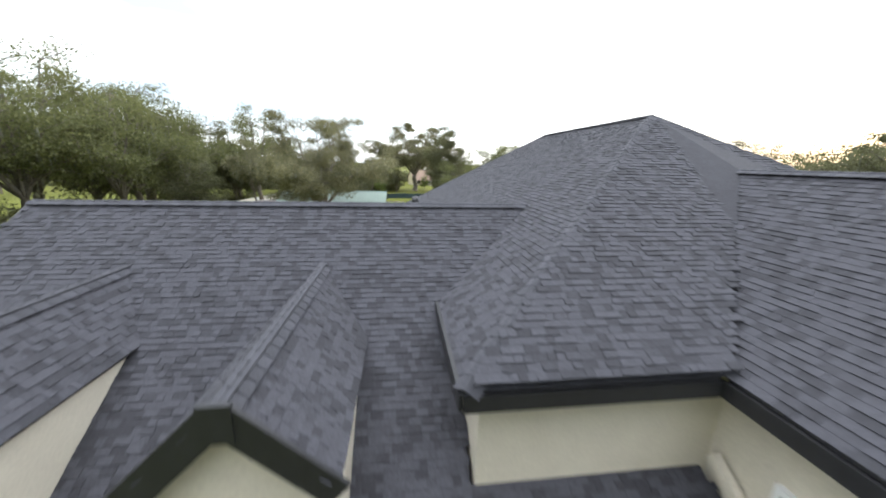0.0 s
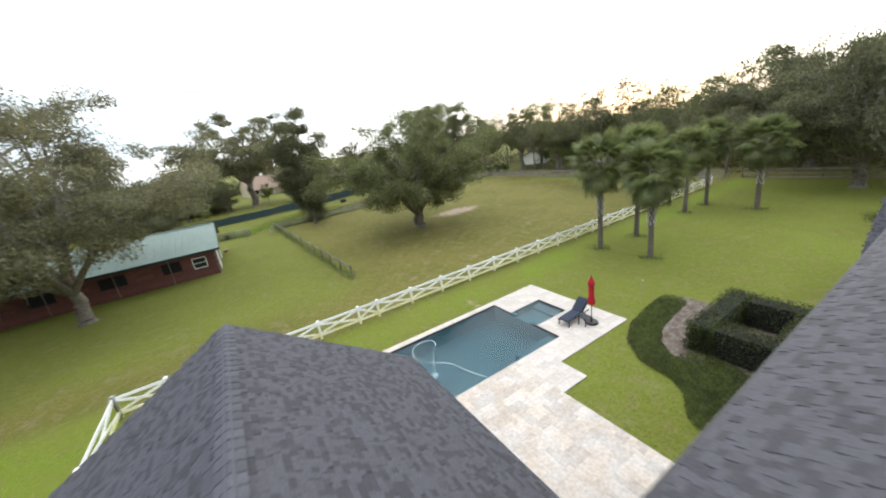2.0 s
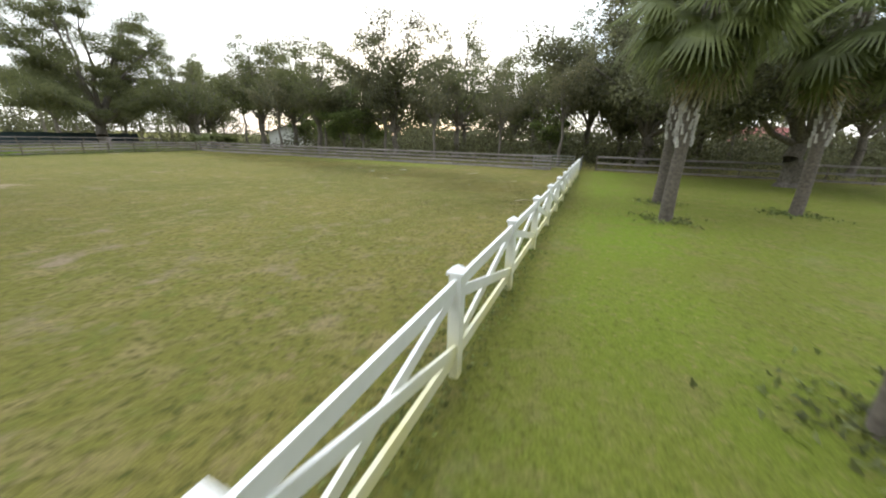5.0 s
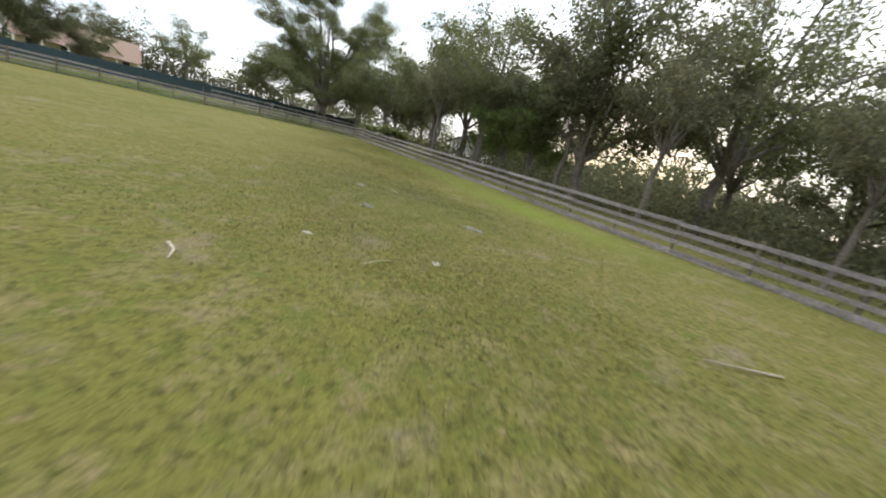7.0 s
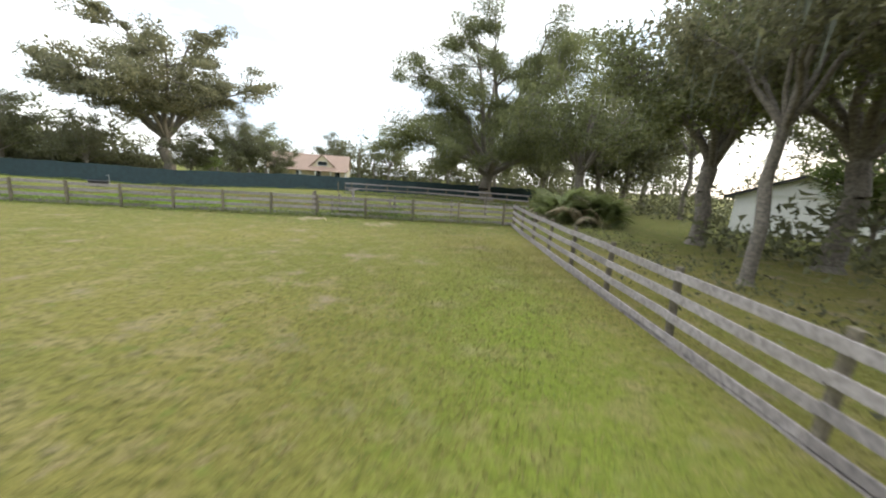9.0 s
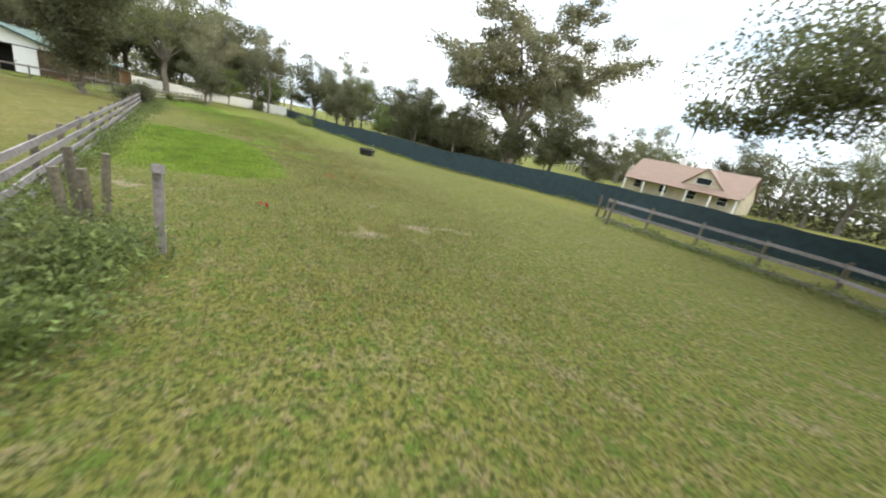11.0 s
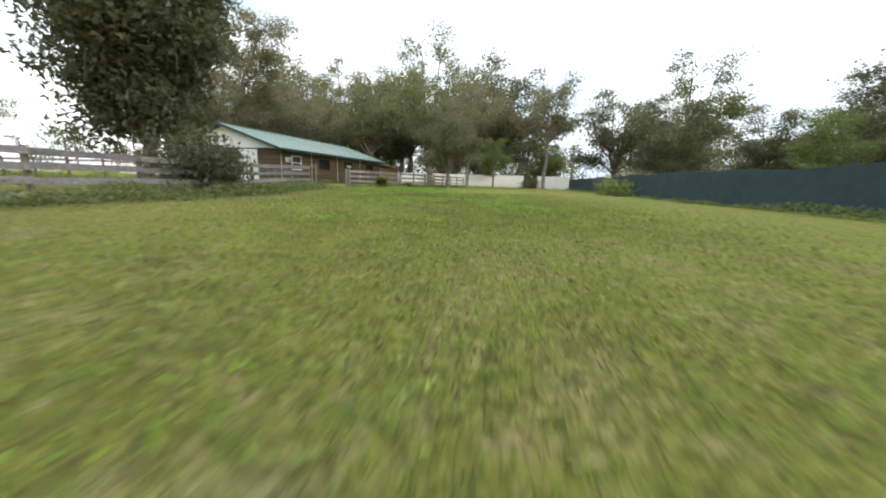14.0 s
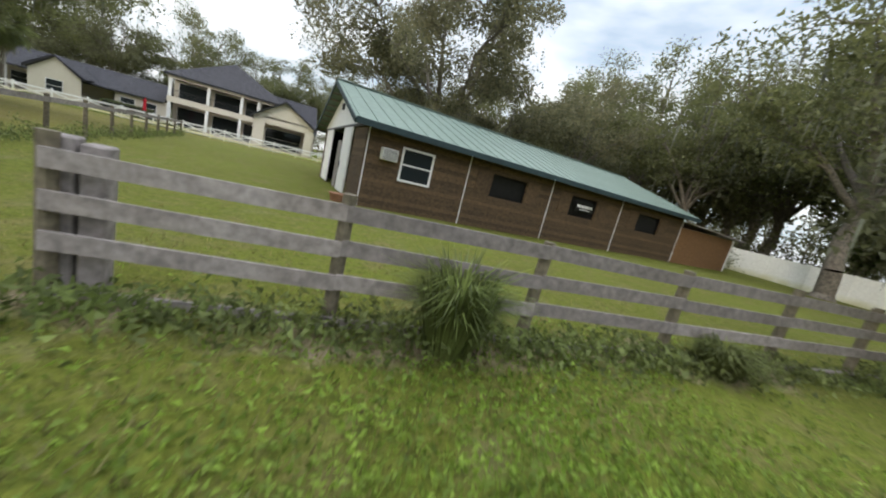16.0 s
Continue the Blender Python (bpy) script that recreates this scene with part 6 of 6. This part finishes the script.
def stick(x, y, rz, length):
    t = new("stick", to_mesh("stick", rod(rod(bmesh.new(), (0, 0, 0.03), (length * 0.6, 0.03, 0.05), 0.02, 0.016, 7), (length * 0.58, 0.03, 0.05), (length, -0.04, 0.03), 0.016, 0.008, 7), PALEWOOD))
    t.matrix_basis = pose(x, y, gz(x, y), 0, 0, rz)
    tagged(t, "pale dry fallen stick lying in the pasture grass", "stick", "fallen sticks")


for x, y, rz, length in ((37.8, 11.1, -80, 0.5), (33.5, 1.8, -55, 0.75), (41.0, 3.3, 140, 0.5), (43.1, 16.4, 110, 0.45), (44.6, 7.0, 150, 1.1)):
    stick(x, y, rz, length)


def moss_wisp(x, y, rz, length, seed):
    """A fallen tangle of curled strands of tree moss."""
    t = thing("fallen_moss", x, y, gz(x, y), "grey wisp of fallen tree moss on the grass", "moss", "fallen moss")
    t.matrix_basis = pose(x, y, gz(x, y), 0, 0, rz)
    g = np.random.default_rng(seed)
    for name, count, wide in (("strands", 26, 0.06), ("loose_strands", 7, 0.11)):
        segs = []
        for _ in range(count):
            p = np.array([g.uniform(0, 0.75) * length, g.normal() * wide * 0.5, g.uniform(0.02, 0.06)])
            heading = g.normal() * 0.7
            for _ in range(4):
                q = p + np.array([math.cos(heading) * length * 0.08, math.sin(heading) * length * 0.08, g.normal() * 0.012])
                q[2] = max(q[2], 0.015)
                segs.append((p, q, 0.005, 0.004))
                p, heading = q, heading + g.normal() * 0.6
        child(name, mesh_of(name, *tubes(segs, 5), DRYMOSS), t)["kind"] = "stuff"


for i, (x, y, rz, length) in enumerate(((43.5, 13.1, -66, 0.62), (41.2, 14.3, -60, 0.38))):
    moss_wisp(x, y, rz, length, 61 + i)


def ribbon(x, y, rz):
    bm = bmesh.new()
    prev = None
    for k in range(9):
        a = (0.05 * k - 0.2, 0.05 * math.sin(k * 1.3), 0.03 + 0.07 * abs(math.sin(k * 0.9)))
        cur = (bm.verts.new(a), bm.verts.new((a[0] + 0.02, a[1] + 0.05, a[2] + 0.02)))
        if prev:
            bm.faces.new((prev[0], cur[0], cur[1], prev[1]))
        prev = cur
    bmesh.ops.solidify(bm, geom=bm.faces[:], thickness=0.006)
    ob = new("ribbon", to_mesh("ribbon", bm, RED))
    ob.matrix_basis = pose(x, y, gz(x, y), 0, 0, rz)
    tagged(ob, "twisted scrap of red ribbon in the grass", "ribbon")


ribbon(39.32, 53.1, 40)
ribbon(33.47, 55.86, 70)
ribbon(32.61, 57.0, 20)


# ---- neighbours' houses ----
def far_house(name, x, y, rz, w, d, eave, top, wall_m, roof_m, label, chimney=False, dormer_win=False):
    t = thing(name, x, y, 0, label, "house", "neighbouring houses", rz)
    part("wall", box((-w / 2, -d / 2, 0), (w / 2, d / 2, eave)), wall_m, t)
    for s in (-1, 1):
        part("roof", prism(bmesh.new(), [(-w / 2 - 0.4, 0, top), (w / 2 + 0.4, 0, top), (w / 2 + 0.4, s * (d / 2 + 0.6), eave - 0.2), (-w / 2 - 0.4, s * (d / 2 + 0.6), eave - 0.2)], 0.18), roof_m, t)
    for s in (-1, 1):
        bm = bmesh.new()
        prism(bm, [(s * (w / 2 - 0.02), -d / 2, eave), (s * (w / 2 - 0.02), d / 2, eave), (s * (w / 2 - 0.02), 0, top - 0.1)], 0.1)
        part("gable", bm, wall_m, t)
    for k in range(4):
        window(-w / 2 + w * (k + 0.5) / 4, -d / 2 - 0.02, 0.9, 1.4, 1.4, t, Matrix(), 180)
    if dormer_win:
        xx = 3.5
        bm = gable_wall(xx - 3.2, xx + 3.2, -d / 2 + 0.9, eave, eave + 0.4, top - 0.3, 0.3, wall_m)
        part("dormer_wall", bm, wall_m, t)
        for s in (-1, 1):
            part("dormer_roof", prism(bmesh.new(), [(xx, -d / 2 + 0.3, top - 0.1), (xx, 1, top - 0.1), (xx + s * 3.9, 1, eave + 0.2), (xx + s * 3.9, -d / 2 + 0.3, eave + 0.2)], 0.15), roof_m, t)
        window(xx, -d / 2 + 0.55, eave + 0.9, 2.4, 1.1, t, Matrix(), 180, bars=0)
        part("porch_roof", prism(bmesh.new(), [(-w / 2, -d / 2 - 1.6, eave - 0.5), (w / 2, -d / 2 - 1.6, eave - 0.5), (w / 2, -d / 2, eave - 0.1), (-w / 2, -d / 2, eave - 0.1)], 0.15), roof_m, t)
        for k in range(6):
            part("column", box((-w / 2 + 0.2 + k * (w - 0.6) / 5, -d / 2 - 1.5, 0), (-w / 2 + 0.45 + k * (w - 0.6) / 5, -d / 2 - 1.25, eave - 0.6)), WHITE, t)
    if chimney:
        part("chimney", box((-3.2, 0.2, top - 1), (-2.2, 1.2, top + 1.1)), WHITE, t)
        part("chimney_cap", box((-3.35, 0.05, top + 1.1), (-2.05, 1.35, top + 1.25)), WHITE, t)


far_house("neighbour_house", 9.4, 130.5, 12, 20, 11, 3.0, 7.0, YELLOWWALL, CLAYROOF, "pale yellow house with pinkish tile roof behind the screen", True, True)
far_house("neighbour_house", 76, 57, 35, 10, 7, 2.8, 4.2, WHITE, METAL, "small white house among the eastern trees")
far_house("neighbour_house", 100, -28, 80, 14, 9, 3.0, 5.5, YELLOWWALL, REDROOF, "house with dull red roof beyond the east fence")


# ---- grass, last ----
def grass_sheet(name, stretches, n, spread, hmin, hmax, label, seed, material=BLADE, lush=None):
    """Single blades scattered about a line; lush keeps those inside or outside the thick grass."""
    t = thing(name, 0, 30, 0, label, "grass", kind="stuff")
    g = np.random.default_rng(seed)
    p = np.array(stretches, float)
    seg = np.linalg.norm(np.diff(p, axis=0), axis=1)
    k = g.choice(len(seg), size=n, p=seg / seg.sum())
    u = g.random((n, 1))
    q = p[k] * (1 - u) + p[k + 1] * u + g.normal(size=(n, 2)) * spread
    if lush is not None:
        q = q[(lush_at(q[:, 0], q[:, 1]) > 0.4) == lush]
        n = len(q)
    z = ground_z(q[:, 0], q[:, 1])
    q = np.column_stack([q, z])
    a, h = g.uniform(0, math.tau, n), g.uniform(hmin, hmax, n)
    w = h * 0.11 + 0.002
    side = np.column_stack([np.cos(a) * w, np.sin(a) * w, 0 * a])
    tip = np.column_stack([g.normal(size=n) * h * 0.6, g.normal(size=n) * h * 0.6, h])
    v = np.stack([q - side, q + side, q + tip], 1)
    child("blades", mesh_of("blades", v.reshape(-1, 3), np.arange(3 * n).reshape(n, 3), material), t, Matrix.Translation((0, -30, 0)))


weed_bank("clover", [(-2, 47.2), (-9.5, 45.6)], 46000, 0.13, 1.3, "bright clover patch in the lane", size=0.06, material=CLOVER, seed=21)
weed_bank("clover", [(31, 54), (16, 52.5)], 26000, 0.1, 1.8, "clover patches in the lane", size=0.06, material=CLOVER, seed=22, patchy=True)
weed_bank("clover", [(8, 53), (-1, 49)], 36000, 0.12, 2.0, "clover patches in the lane", size=0.06, material=CLOVER, seed=23, patchy=True)
weed_bank("lane_weeds", [(49, 54.5), (36, 56.5), (24, 55.5), (14, 54.5), (5, 53), (-2, 49.5)], 30000, 0.1, 2.6, "scattered green weeds in the lane grass", size=0.06, material=WEED, seed=24, patchy=True)
weed_bank("pasture_weeds", [(38, 5), (41.5, 11), (43.5, 18), (46, 27), (50, 37)], 16000, 0.07, 2.6, "scattered green weeds in the pasture", size=0.05, material=WEED, seed=25, patchy=True)
grass_sheet("pasture_grass", [(31, 2), (38, 5), (41.5, 11), (43.5, 18), (46, 27), (50, 37), (51, 46)], 190000, 2.6, 0.02, 0.06, "short dry pasture grass blades", 81)
grass_sheet("lane_grass", [(51, 52.5), (46, 55), (36, 56.5), (24, 55.5), (14, 54.5), (5, 53), (-2, 49.5), (-8, 45.5)], 260000, 2.8, 0.025, 0.07, "rough lane grass blades and clover", 82, lush=False)
grass_sheet("lane_grass", [(14, 54.5), (5, 53), (-2, 49.5)], 60000, 3.0, 0.025, 0.07, "fresh yellow-green lane grass blades", 84, GREENBLADE, False)
grass_sheet("lush_grass", [(36, 52.2), (21, 49.5)], 80000, 1.5, 0.04, 0.1, "thick bright green lane grass", 83, GREENBLADE, True)
